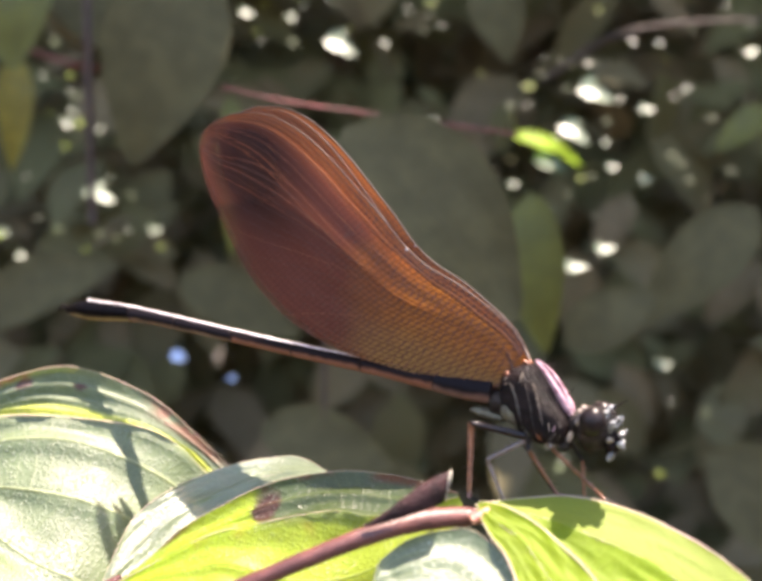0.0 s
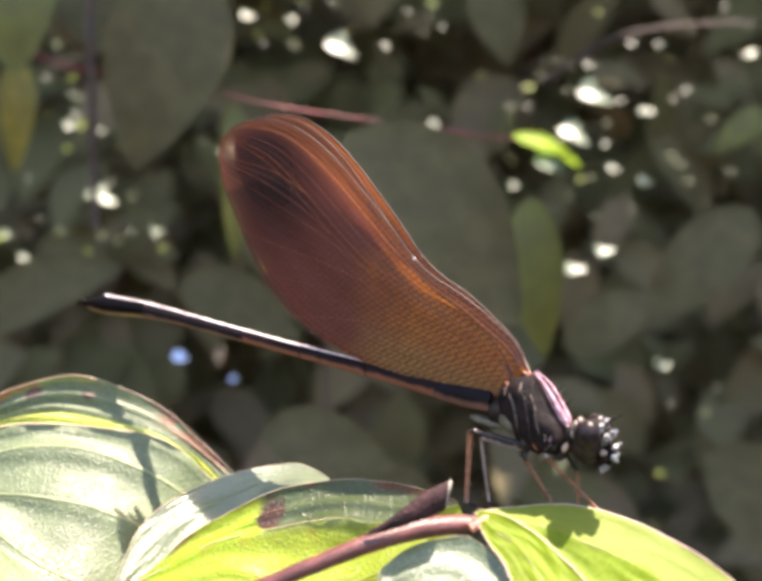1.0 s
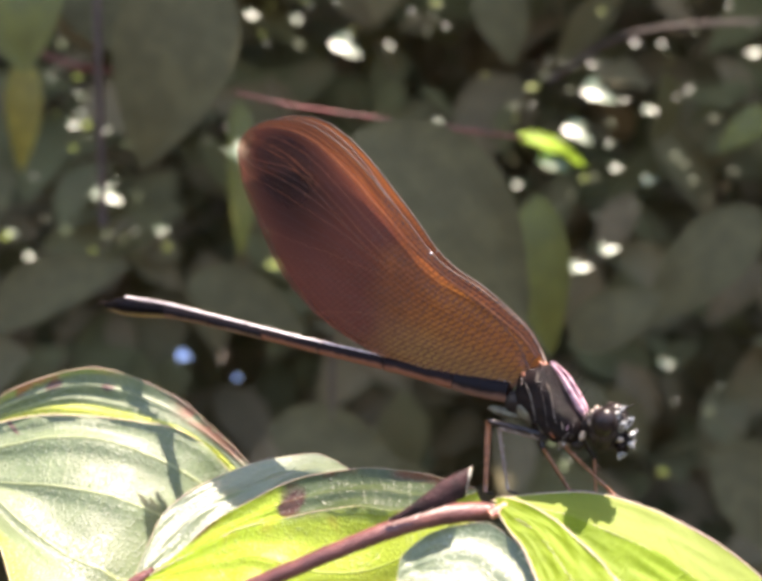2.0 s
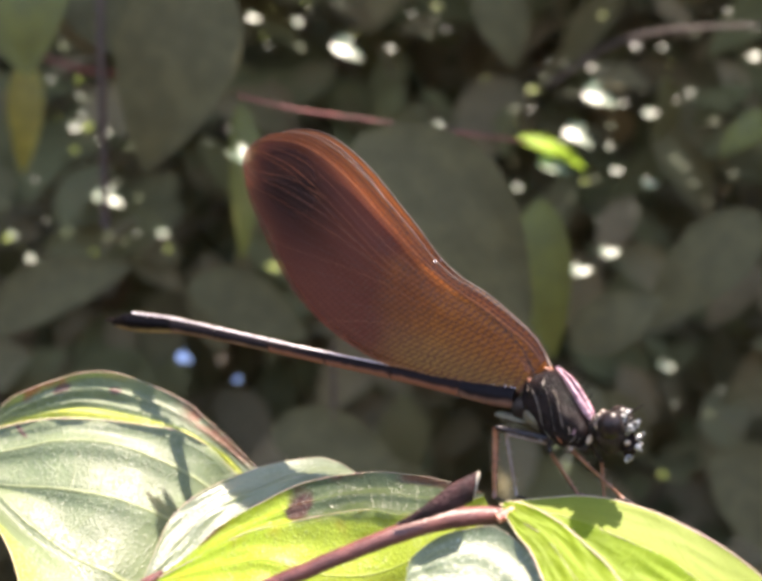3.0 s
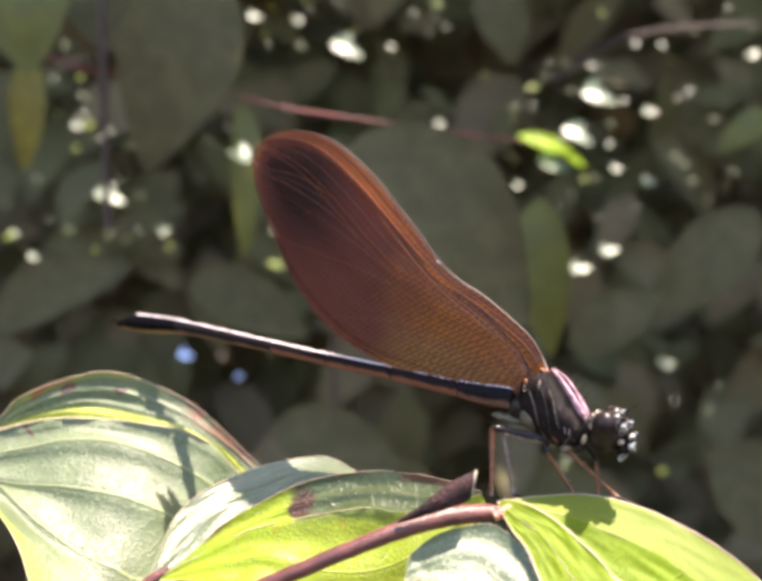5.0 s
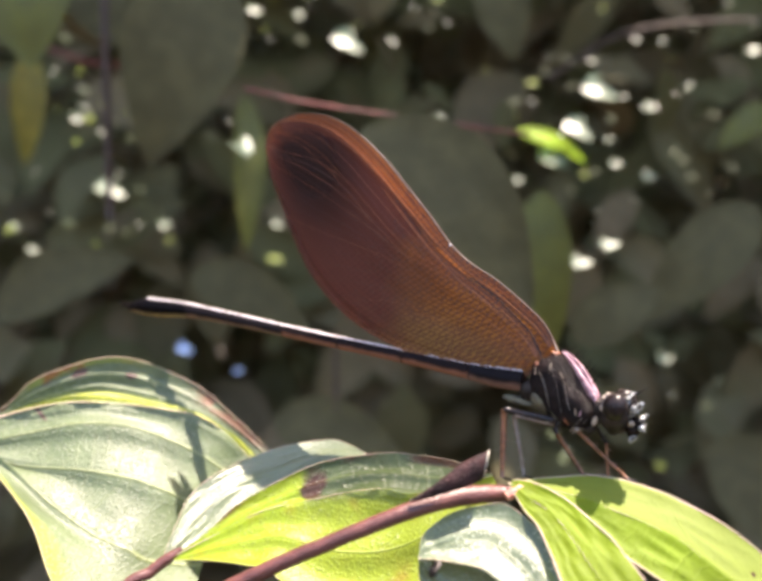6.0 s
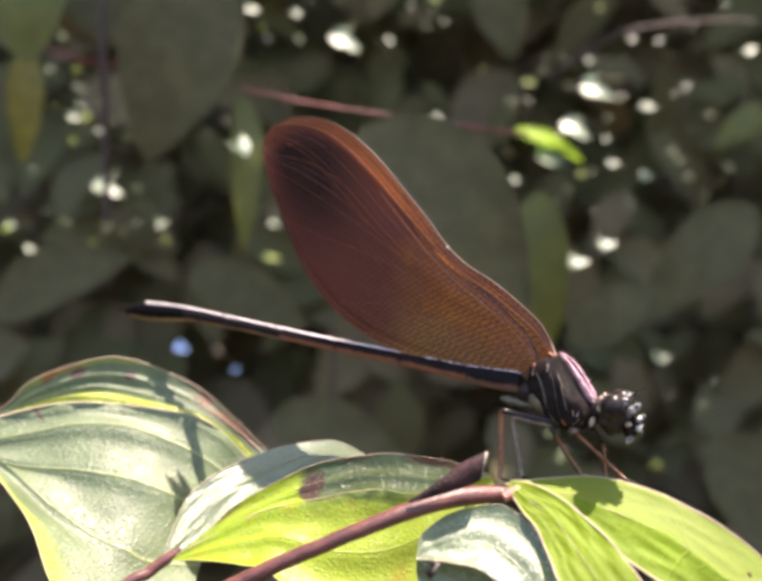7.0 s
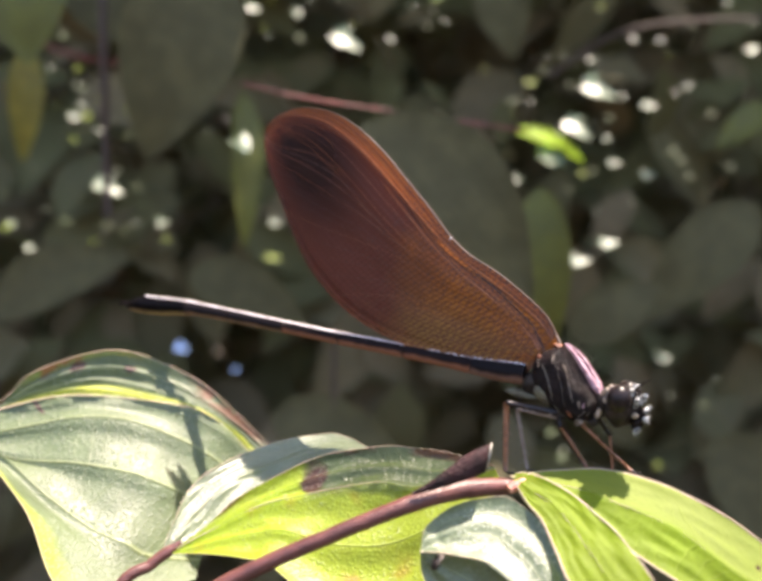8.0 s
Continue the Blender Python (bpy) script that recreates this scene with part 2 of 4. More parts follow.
TWIG = plain_material("twig_grey_brown", (0.035, 0.020, 0.014), (0.06, 0.035, 0.025), 0.7, 300, bump=0.0003)
TWIG_RED = plain_material("twig_red", (0.13, 0.03, 0.025), (0.26, 0.06, 0.055), 0.45, 300)
BARK = plain_material("bark", (0.06, 0.045, 0.03), (0.12, 0.09, 0.06), 0.85, 30, bump=0.004)
SOIL = plain_material("leaf_litter", (0.035, 0.028, 0.018), (0.08, 0.06, 0.035), 0.9, 12, bump=0.01)

CREAM_EDGE = plain_material("cut_edge_cream", (0.40, 0.38, 0.30), (0.28, 0.24, 0.18), 0.5, 1500)


# ---- ground ----
def ground():
    bm = bmesh.new()
    n = 40
    grid = [[bm.verts.new(((i / n - 0.5) * 2 * 60 * abs(i / n - 0.5) * 2, (j / n - 0.5) * 2 * 60 * abs(j / n - 0.5) * 2, 0.012 * noise.noise(Vector((i * 0.7, j * 0.7, 0))))) for j in range(n + 1)] for i in range(n + 1)]
    for i in range(n):
        for j in range(n):
            bm.faces.new((grid[i][j], grid[i + 1][j], grid[i + 1][j + 1], grid[i][j + 1]))
    tagged(part("ground", bm, SOIL), "dark forest floor covered with leaf litter", "ground", kind="structure")


ground()


# ---- leaves ----
def blade(bm, left, mid, right, n=46, m=12, bulge=0.0006, wave=0.0, rim=0.000035, seed=0.0, lines=(0.0, 0.42, 0.78, 1.0), between=(), skew=1.0):
    """A leaf blade lofted from one margin over the midrib to the other, swelling between its veins, with a thin rim.
    between: further curves (across, points) that it passes on the way; skew under 1 lifts each swelling near its inner vein."""
    uvl = bm.loops.layers.uv.verify()
    cl, cm, cr = spline(left, n), spline(mid, n), spline(right, n)
    course = sorted([(-1.0, cl), (0.0, cm), (1.0, cr)] + [(q, spline(c, n)) for q, c in between], key=lambda c: c[0])
    rows = []
    for i in range(n):
        row, s = [], i / (n - 1)
        taper = max(0.0, math.sin(math.pi * s)) ** 0.6
        cross = ((cl[i] - cm[i]).cross(cm[min(i + 1, n - 1)] - cm[max(i - 1, 0)]))
        nl = cross.normalized() if cross.length > 1e-12 else Vector((0, 0, 1))
        cross = ((cm[min(i + 1, n - 1)] - cm[max(i - 1, 0)]).cross(cr[i] - cm[i]))
        nr = cross.normalized() if cross.length > 1e-12 else nl
        for k in range(-m, m + 1):
            q = abs(k) / m
            nv = nl if k < 0 else nr
            c = max(0, min(len(course) - 2, int(np.searchsorted([e[0] for e in course], k / m)) - 1))
            p = course[c][1][i].lerp(course[c + 1][1][i], (k / m - course[c][0]) / (course[c + 1][0] - course[c][0]))
            j = max(1, min(len(lines) - 1, int(np.searchsorted(lines, q))))
            u = (q - lines[j - 1]) / (lines[j] - lines[j - 1])
            swell = bulge * taper * (0.8 * math.sin(math.pi * u ** skew) ** 0.8 if 0 < u < 1 else 0.0) + bulge * taper * 0.7 * math.sin(math.pi * q)
            swell += 0.00022 * taper * noise.noise(Vector((s * 9 + seed, k * 0.6, seed))) + wave * q * q * math.sin(s * 17 + seed)
            row.append(bm.verts.new(p + nv * swell))
        rows.append(row)
    for i in range(n - 1):
        for k in range(2 * m):
            quad = (rows[i][k], rows[i + 1][k], rows[i + 1][k + 1], rows[i][k + 1])
            f = bm.faces.new(quad)
            for lp, (a, b) in zip(f.loops, ((i, k), (i + 1, k), (i + 1, k + 1), (i, k + 1))):
                lp[uvl].uv = (b / m - 1, a / (n - 1))
    if rim:
        before = len(bm.faces)
        for side in (0, -1):
            tube(bm, [r[side].co.copy() for r in rows], [rim * (0.4 + 0.6 * math.sin(math.pi * i / (n - 1))) for i in range(n)], 5)
        bm.faces.ensure_lookup_table()
        for f in bm.faces[before:]:
            f.material_index = 1
    return rows


def shrub_leaf(parent, left, mid, right, material, label, rib=0.00007, between=(), **more):
    bm = bmesh.new()
    P = [[mm(*p) for p in c] for c in (left, mid, right)]
    blade(bm, *P, between=[(q, [mm(*p) for p in c]) for q, c in between], **more)
    ob = part("leaf", bm, [material, RIM], parent, label)
    bm = bmesh.new()
    c = spline(P[1], 30)
    tube(bm, [p - Vector((0, 0, rib * 0.8)) for p in c], [rib * (1.1 - 0.8 * i / 29) for i in range(30)], 6)
    part("midrib", bm, RIM, ob)
    return ob


shrub = tagged(new("shrub"), "leafy shrub with glossy spotted leaves on a red-brown stem", "shrub")
A = shrub_leaf(shrub,
    [(-52, 80.6, -17), (-43.9, 81.6, -12.9), (-40.8, 82.5, -10.1), (-33.1, 85, -7.9), (-25.4, 86.8, -10.7), (-19.9, 86.7, -15), (-15.9, 86.1, -18.7)],
    [(-52, 80.0, -17), (-44.9, 80.0, -14.2), (-40.5, 80.5, -12.9), (-36.6, 81.0, -12.3), (-31.7, 82.0, -12.6), (-24.6, 83.0, -13.7), (-21.1, 84.2, -15.7), (-18.2, 85.6, -19.2)],
    [(-52, 79.4, -17.4), (-44.3, 76.6, -17.4), (-41.9, 74.6, -18.1), (-38.0, 71.0, -20.0), (-35.2, 68.6, -22.2), (-32.2, 66.0, -26.6), (-27.7, 65.0, -30.3), (-21.6, 70.0, -31.1)],
    LEAF_REAR, "folded grey-green leaf with arched veins and a rusty margin", rib=0.0001, n=60, m=25, bulge=0.0008, skew=0.62, seed=1.3, lines=(0.0, 0.16, 0.40, 0.68, 1.0),
    between=((0.16, [(-52, 79.8, -17.1), (-44.1, 78.3, -15.9), (-38.3, 79.2, -14.7), (-34.6, 79.6, -14.2), (-30.1, 80.2, -14.5), (-25.5, 81.2, -16.5), (-22.4, 82.2, -18.4), (-19.9, 83.8, -20.8)]),
             (0.40, [(-52, 79.6, -17.2), (-44.7, 77.4, -17.0), (-40.5, 76.8, -17.9), (-33.5, 76.4, -18.2), (-29.0, 76.6, -19.0), (-25.7, 77.2, -20.4), (-23.5, 78.2, -21.9), (-20.5, 81.0, -23.8)]),
             (0.68, [(-52, 79.5, -17.3), (-44.5, 77.0, -17.3), (-41.6, 76.0, -17.3), (-36.1, 73.6, -20.7), (-31.3, 72.4, -23.4), (-27.8, 72.4, -25.1), (-25.7, 73.4, -26.7), (-21.7, 77.0, -28.4)])))
B = shrub_leaf(shrub,
    [(-23.0, 67.2, -24.2), (-22.4, 68.8, -22.1), (-21.6, 71.0, -19.9), (-19.8, 73.0, -18.4), (-16.9, 75.4, -17.2), (-13.2, 76.8, -16.2), (-9.2, 77.2, -15.6), (-6.9, 76.2, -15.8), (-4.9, 73.8, -16.3)],
    [(-22.9, 67.1, -24.2), (-22.0, 68.2, -23.3), (-20.7, 70.1, -21.7), (-18.5, 72.3, -19.8), (-16.0, 74.2, -18.8), (-12.9, 75.2, -17.8), (-9.7, 75.5, -16.9), (-7.3, 74.8, -16.5), (-4.9, 73.6, -16.4)],
    [(-22.9, 67.0, -24.2), (-21.6, 67.6, -24.5), (-19.9, 69.2, -23.4), (-17.2, 71.6, -21.3), (-15.1, 73.0, -20.2), (-12.7, 73.6, -19.3), (-10.2, 73.8, -18.1), (-7.7, 73.4, -17.1), (-4.9, 73.5, -16.4)],
    LEAF_PALE, "pale green leaf with a shining upturned margin", rib=0.00002, rim=0.00003, bulge=0.00012, seed=2.1, lines=(0.0, 1.0))
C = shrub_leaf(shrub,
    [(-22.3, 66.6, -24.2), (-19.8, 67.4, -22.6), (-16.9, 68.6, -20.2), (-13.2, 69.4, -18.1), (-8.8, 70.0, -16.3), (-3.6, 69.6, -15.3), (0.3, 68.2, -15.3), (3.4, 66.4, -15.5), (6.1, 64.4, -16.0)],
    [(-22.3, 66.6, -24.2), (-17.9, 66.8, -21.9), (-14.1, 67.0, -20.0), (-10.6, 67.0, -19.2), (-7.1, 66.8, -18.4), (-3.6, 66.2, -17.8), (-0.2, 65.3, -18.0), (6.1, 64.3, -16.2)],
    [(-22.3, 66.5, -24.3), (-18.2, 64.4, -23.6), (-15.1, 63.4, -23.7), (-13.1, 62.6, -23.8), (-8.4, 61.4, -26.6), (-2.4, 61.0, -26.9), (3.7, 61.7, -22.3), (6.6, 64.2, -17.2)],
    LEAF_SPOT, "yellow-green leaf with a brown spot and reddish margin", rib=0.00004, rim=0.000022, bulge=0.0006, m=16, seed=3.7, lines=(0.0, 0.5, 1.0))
E = shrub_leaf(shrub,
    [(-0.6, 57.3, -20.9), (-0.3, 58.0, -19.6), (0.5, 58.6, -18.9), (2.3, 59, -17.9), (5.2, 59.6, -17.4), (6.8, 59.6, -17.6), (8.6, 58, -18.7), (9.6, 56.6, -20), (10.3, 54.6, -22.5), (9.6, 53.2, -25)],
    [(-0.6, 57.3, -21), (0.9, 56.8, -20.9), (2.3, 56.4, -21), (4.1, 55.8, -21.2), (5.8, 54.8, -22.2), (7.4, 53.8, -23.6), (9.6, 53.2, -25.1)],
    [(-0.6, 57.3, -21.1), (-0.5, 57.0, -22.6), (0.6, 56.4, -24.4), (3.2, 55.3, -26.0), (6.4, 54, -26.6), (9.6, 53.2, -25.2)],
    LEAF_GLOSS, "glossy green leaf with a pimpled sheen", rib=0.00005, rim=0.000015, bulge=0.0004, seed=5.2, lines=(0.0, 0.6, 1.0))
F = shrub_leaf(shrub,
    [(7.3, 61.0, -15.8), (8.5, 60.7, -15.8), (11.0, 59.1, -16.7), (12.8, 57.2, -18.0), (14.5, 55.2, -19.6), (15.9, 52.8, -21.8), (16.4, 50.9, -25.3)],
    [(7.2, 60.8, -16.1), (8.2, 59.7, -16.8), (9.9, 58.3, -17.7), (11.1, 56.5, -19.1), (12.2, 54.2, -20.8), (13.9, 52.0, -23.3), (16.4, 50.9, -25.5)],
    [(7.1, 60.6, -16.4), (8.0, 58.6, -17.8), (8.8, 57.5, -18.7), (9.4, 55.7, -20.2), (10.0, 53.3, -22.0), (12.0, 51.3, -24.8), (16.4, 50.9, -25.6)],
    LEAF_LIME_SMALL, "lime-green leaf glowing with light from behind", rib=0.00002, rim=0.00006, bulge=0.00008, lines=(0.0, 1.0), seed=7.4)
D = shrub_leaf(shrub,
    [(7.2, 62.9, -16.5), (12.0, 63.8, -16.1), (16.3, 63.1, -16.1), (20.8, 60.9, -17.3), (25.6, 58.4, -20.1), (29.9, 55.8, -24.3)],
    [(7.2, 62.9, -16.5), (12.2, 61.1, -17.0), (15.8, 59.8, -18.1), (19.7, 58.0, -19.6), (24.1, 55.7, -22.7), (29.9, 55.8, -24.3)],
    [(7.2, 62.9, -16.5), (10.2, 60.3, -17.8), (15.4, 57.6, -20.8), (19.0, 55.5, -22.9), (23.8, 54.3, -25.3), (29.9, 55.8, -24.6)],
    LEAF_LIME, "lime-green leaf with a red-edged margin, under the feet", rib=0.00002, rim=0.00006, bulge=0.00012, lines=(0.0, 1.0), seed=9.9)


def stalk(name, pts, radii, material, parent, label="", sides=10):
    bm = bmesh.new()
    P = spline([mm(*p) for p in pts], 90)
    tube(bm, [p + 0.00005 * Vector((noise.noise(p * 900), noise.noise(p * 900 + Vector((5, 0, 0))), noise.noise(p * 900 + Vector((0, 5, 0))))) for p in P],
         [ramp([(k / (len(radii) - 1), r) for k, r in enumerate(radii)], i / 89) * 0.001 for i in range(90)], sides)
    return part(name, bm, material, parent, label)


stalk("stem", [(-60, 66, -895), (-58, 66, -450), (-52, 65.5, -200), (-46, 64, -90), (-38, 62, -52), (-30, 60.5, -37), (-24, 59.8, -30), (-18.1, 59.4, -25.6), (-12.9, 59.1, -22.7), (-6.7, 58.8, -19.9), (-0.9, 59.1, -17.7), (2.8, 60.3, -17.0), (6.9, 61.8, -17.1)],
      [3.2, 3.0, 2.4, 1.8, 1.2, 0.95, 0.8, 0.72, 0.66, 0.64, 0.72, 0.82, 0.66], STEM, shrub, "red-brown woody stem")


def bud_scale():
    """Two dark narrow scales lying along the stem and gaping at their blunt end."""
    axis, n, sides = spline([mm(*p) for p in ((-1.2, 58.5, -16.9), (1.0, 58.4, -15.9), (2.8, 58.6, -15.0), (4.9, 59.0, -14.0))], 18), 18, 14
    bm = bmesh.new()
    up = Vector((-0.42, 0.05, 0.9)).normalized()
    rings = []
    for k, p in enumerate(axis):
        q = k / (n - 1)
        r = ramp([(0, 0.12), (0.25, 0.40), (0.55, 0.72), (0.8, 0.98), (0.93, 1.0), (1.0, 0.86)], q) * 0.001
        ring = []
        for a in [2 * math.pi * s / sides for s in range(sides)]:
            groove = 1 - 0.16 * math.exp(-((a - 1.35 * math.pi) / 0.22) ** 2)
            slant = Vector((0.00055, 0, 0.0002)) * math.cos(a) * max(0.0, q - 0.7) / 0.3
            ring.append(bm.verts.new(p + slant + r * groove * (math.cos(a) * up + 0.6 * math.sin(a) * Vector((0.2, 1, 0))) + 0.00007 * noise.noise_vector(p * 1300 + Vector((a, 0, 0)))))
        rings.append(ring)
    for k in range(n - 1):
        for s in range(sides):
            bm.faces.new((rings[k][s], rings[k][(s + 1) % sides], rings[k + 1][(s + 1) % sides], rings[k + 1][s]))
    bm.faces.new(rings[0])
    hollow = [bm.verts.new(v.co.lerp(axis[-5], 0.35)) for v in rings[-1]]
    for s in range(sides):
        bm.faces.new((rings[-1][s], rings[-1][(s + 1) % sides], hollow[(s + 1) % sides], hollow[s]))
    bm.faces.new(hollow[::-1])
    edge = [v.co.copy() for v in rings[-1]]
    ob = part("bud", bm, BUD, shrub, "dark blunt bud scale")
    part("bud_rim", tube(bmesh.new(), [edge[k % sides] for k in range(-6, 4)], [0.00003, 0.00005, 0.00007, 0.00008, 0.00008, 0.00008, 0.00007, 0.00006, 0.00005, 0.00003], 6), CREAM_EDGE, ob, "pale cut edge")


bud_scale()
stalk("petiole", [(-46, 64, -90), (-38, 62.5, -56), (-31, 63.0, -37), (-26.4, 65.0, -27.1), (-23.8, 66.2, -25.2), (-22.4, 66.7, -24.2), (-21.3, 67.0, -23.4)], [0.9, 0.7, 0.6, 0.55, 0.52, 0.5, 0.2], STEM, shrub)
stalk("petiole", [(-50, 66, -200), (-62, 78, -60), (-58, 80.5, -22), (-51, 80.6, -16.8), (-44.1, 79.6, -14)], [1.4, 0.9, 0.6, 0.5, 0.2], STEM, shrub)
stalk("petiole", [(3.0, 61.4, -16.9), (6.0, 63.4, -17.2), (9.0, 63.6, -17.4)], [0.5, 0.45, 0.25], STEM, shrub)
stalk("petiole", [(6.7, 60.4, -17.0), (7.4, 60.6, -16.7), (8.1, 60.8, -16.4), (9.0, 60.6, -16.7)], [0.4, 0.42, 0.36, 0.1], NODE_RED, shrub, "short red leaf stalk at the node")

# ---- damselfly ----
TILTZ = -29.2
bug = tagged(new("damselfly"), "black-bodied damselfly with closed copper-brown wings perched on leaves", "damselfly")
ORIGIN = (3.0, -9.8)      # millimetres ahead along the body and up, in the body's own plane


def bp(u, z, side=0.0):
    """A place on the damselfly in its own space: ahead, up, and to its right (towards the viewer's side it is negative y)."""
    return Vector(((u - ORIGIN[0]) * 0.001, side * 0.001, (z - ORIGIN[1]) * 0.001))


def chitin(name, back, belly, line=0.62, rough=0.2, tint=0.0):
    g = Mat(name)
    sep = g.node("SeparateXYZ", {0: g.coord.outputs["UV"]})
    u = g.math("ABSOLUTE", g.math("SUBTRACT", sep.outputs[0], 0.5))       # 0 below, 0.5 on the back
    wob = g.math("ADD", u, g.math("MULTIPLY", g.math("SUBTRACT", g.noise(900, 3), 0.5), 0.10))
    col = g.mix(g.step(wob, 0.5 * (1 - line) - 0.05, 0.5 * (1 - line) + 0.05), rgb(*belly), rgb(*back))
    ends = g.math("ABSOLUTE", g.math("SUBTRACT", sep.outputs[1], 0.5))
    col = g.mix(g.step(ends, 0.480, 0.497), col, rgb(0.012, 0.008, 0.008))
    fine = g.noise(5000, 3)
    nrm = g.bump(fine, 0.000008, 0.6)
    return g.done(g.principled(col, g.math("ADD", rough, g.math("MULTIPLY", fine, 0.2)), spec=0.04, normal=nrm))


BLACK = plain_material("chitin_black", (0.007, 0.005, 0.005), (0.018, 0.012, 0.011), 0.22, 900, spec=0.10, bump=0.0004)
BLACK_MATT = plain_material("chitin_dull_black", (0.010, 0.008, 0.007), (0.030, 0.022, 0.018), 0.45, 1200, spec=0.15, bump=0.00006)
PINK = plain_material("chitin_pink_sheen", (0.52, 0.34, 0.38), (0.28, 0.12, 0.16), 0.42, 1500, spec=0.5, bump=0.0002)
CREAM = plain_material("chitin_cream", (0.40, 0.33, 0.26), (0.20, 0.15, 0.11), 0.35, 1800, bump=0.0001)
OLIVE = plain_material("chitin_olive_grey", (0.13, 0.125, 0.08), (0.07, 0.06, 0.045), 0.5, 1500, spec=0.2, bump=0.0001)
FACE_GLINT = plain_material("face_glint_grey", (0.05, 0.05, 0.05), (0.50, 0.52, 0.50), 0.2, 2600, spec=1.0, bump=0.0001)
EYE_DARK = plain_material("eye_dark_brown", (0.008, 0.006, 0.006), (0.018, 0.012, 0.011), 0.34, 2500, spec=0.2)
LEG = plain_material("leg_red_brown", (0.26, 0.115, 0.065), (0.15, 0.065, 0.042), 0.4, 1500, bump=0.00004)
LEG_DARK = plain_material("leg_dark", (0.005, 0.004, 0.004), (0.014, 0.009, 0.008), 0.3, 1500, spec=0.3)
LEG_PALE = plain_material("leg_pale_grey", (0.20, 0.17, 0.15), (0.13, 0.10, 0.09), 0.35, 1500, spec=0.5)
PALE_SHEEN = plain_material("pale_sheen", (0.80, 0.76, 0.74), (0.55, 0.48, 0.46), 0.3, 2500, spec=0.8, bump=0.00006)
STRIPE = plain_material("chitin_bronze", (0.05, 0.04, 0.034), (0.16, 0.13, 0.11), 0.3, 1500, bump=0.00006)
CHITIN_BROWN = plain_material("chitin_dull_brown", (0.030, 0.024, 0.018), (0.012, 0.009, 0.008), 0.5, 1200, spec=0.15, bump=0.0001)
SEAM_OLIVE = plain_material("chitin_seam_olive", (0.15, 0.13, 0.10), (0.06, 0.05, 0.04), 0.35, 2500, bump=0.0001)
HINGE = plain_material("wing_hinge_orange", (0.26, 0.075, 0.022), (0.09, 0.025, 0.010), 0.45, 1500)
ABD_BROWN = chitin("abdomen_brown", (0.010, 0.007, 0.007), (0.18, 0.078, 0.048), 0.54)
ABD_DARK = chitin("abdomen_black", (0.010, 0.008, 0.009), (0.17, 0.10, 0.07), 0.68)
ABD_TIP = chitin("abdomen_tip", (0.003, 0.0025, 0.003), (0.28, 0.20, 0.10), 0.74)
ABD_BASE = chitin("abdomen_base", (0.008, 0.007, 0.008), (0.14, 0.08, 0.06), 0.6)

# abdomen: ten ringed segments along the body, each a little swollen at its hind joint
AXIS = [(-1.0, -8.35), (-4.6, -8.0), (-12.2, -6.86), (-21.6, -5.56), (-29.5, -4.38), (-38.8, -3.08), (-44.5, -2.75), (-47.3, -2.62), (-49.2, -2.75)]
RAD = [(0.0, 0.95), (0.06, 0.90), (0.10, 0.78), (0.16, 0.70), (0.26, 0.64), (0.45, 0.60), (0.62, 0.62), (0.78, 0.72), (0.86, 0.90), (0.92, 1.0), (0.96, 0.92), (1.0, 0.42)]
fine_line = spline([bp(*p) for p in AXIS], 1600)
run = np.concatenate([[0.0], np.cumsum([(b - a).length for a, b in zip(fine_line, fine_line[1:])])])
line = [fine_line[min(1599, int(np.searchsorted(run, run[-1] * k / 240)))] for k in range(241)]
cuts = [0, 0.05, 0.105, 0.25, 0.40, 0.545, 0.69, 0.815, 0.89, 0.945, 1.0]
for k in range(10):
    a, b = int(cuts[k] * 240), int(cuts[k + 1] * 240)
    pts, radii = [], []
    for j in range(17):
        s = j / 16
        i = a + (b - a) * s
        i0 = min(int(i), 239)
        p = line[i0].lerp(line[i0 + 1], i - i0)
        r = ramp(RAD, i / 240) * 0.001
        r *= 1 - 0.05 * math.exp(-(s / 0.05) ** 2) + 0.05 * math.exp(-((1 - s) / 0.10) ** 2) - 0.04 * math.exp(-((1 - s) / 0.025) ** 2)
        pts.append(p)
        radii.append(r)
    bm = tube(bmesh.new(), pts, radii, 18, squash=0.86)
    ring = part("abdomen_segment", bm, ABD_BASE if k < 2 else ABD_BROWN if k < 5 else ABD_DARK if k < 7 else ABD_TIP, bug)
    if k < 9:
        top = [p + Vector((0, 0, r * 0.96)) for p, r in zip(pts, radii)]
        part("back_glint", tube(bmesh.new(), top, [0.00013 + 0.00007 * noise.noise(p * 4200) for p in top], 7, squash=1.2), PALE_SHEEN, ring, "pale ridge standing in for the sun's highlight along the back")
for side in (-0.35, 0.35):
    bm = tube(bmesh.new(), spline([bp(-48.9, -2.5, side), bp(-49.6, -2.35, side * 1.7), bp(-50.2, -2.75, side * 1.2)], 8), [0.00022, 0.0002, 0.0002, 0.0002, 0.00018, 0.00016, 0.00014, 0.0001], 8)
    part("clasper", bm, BLACK, bug)

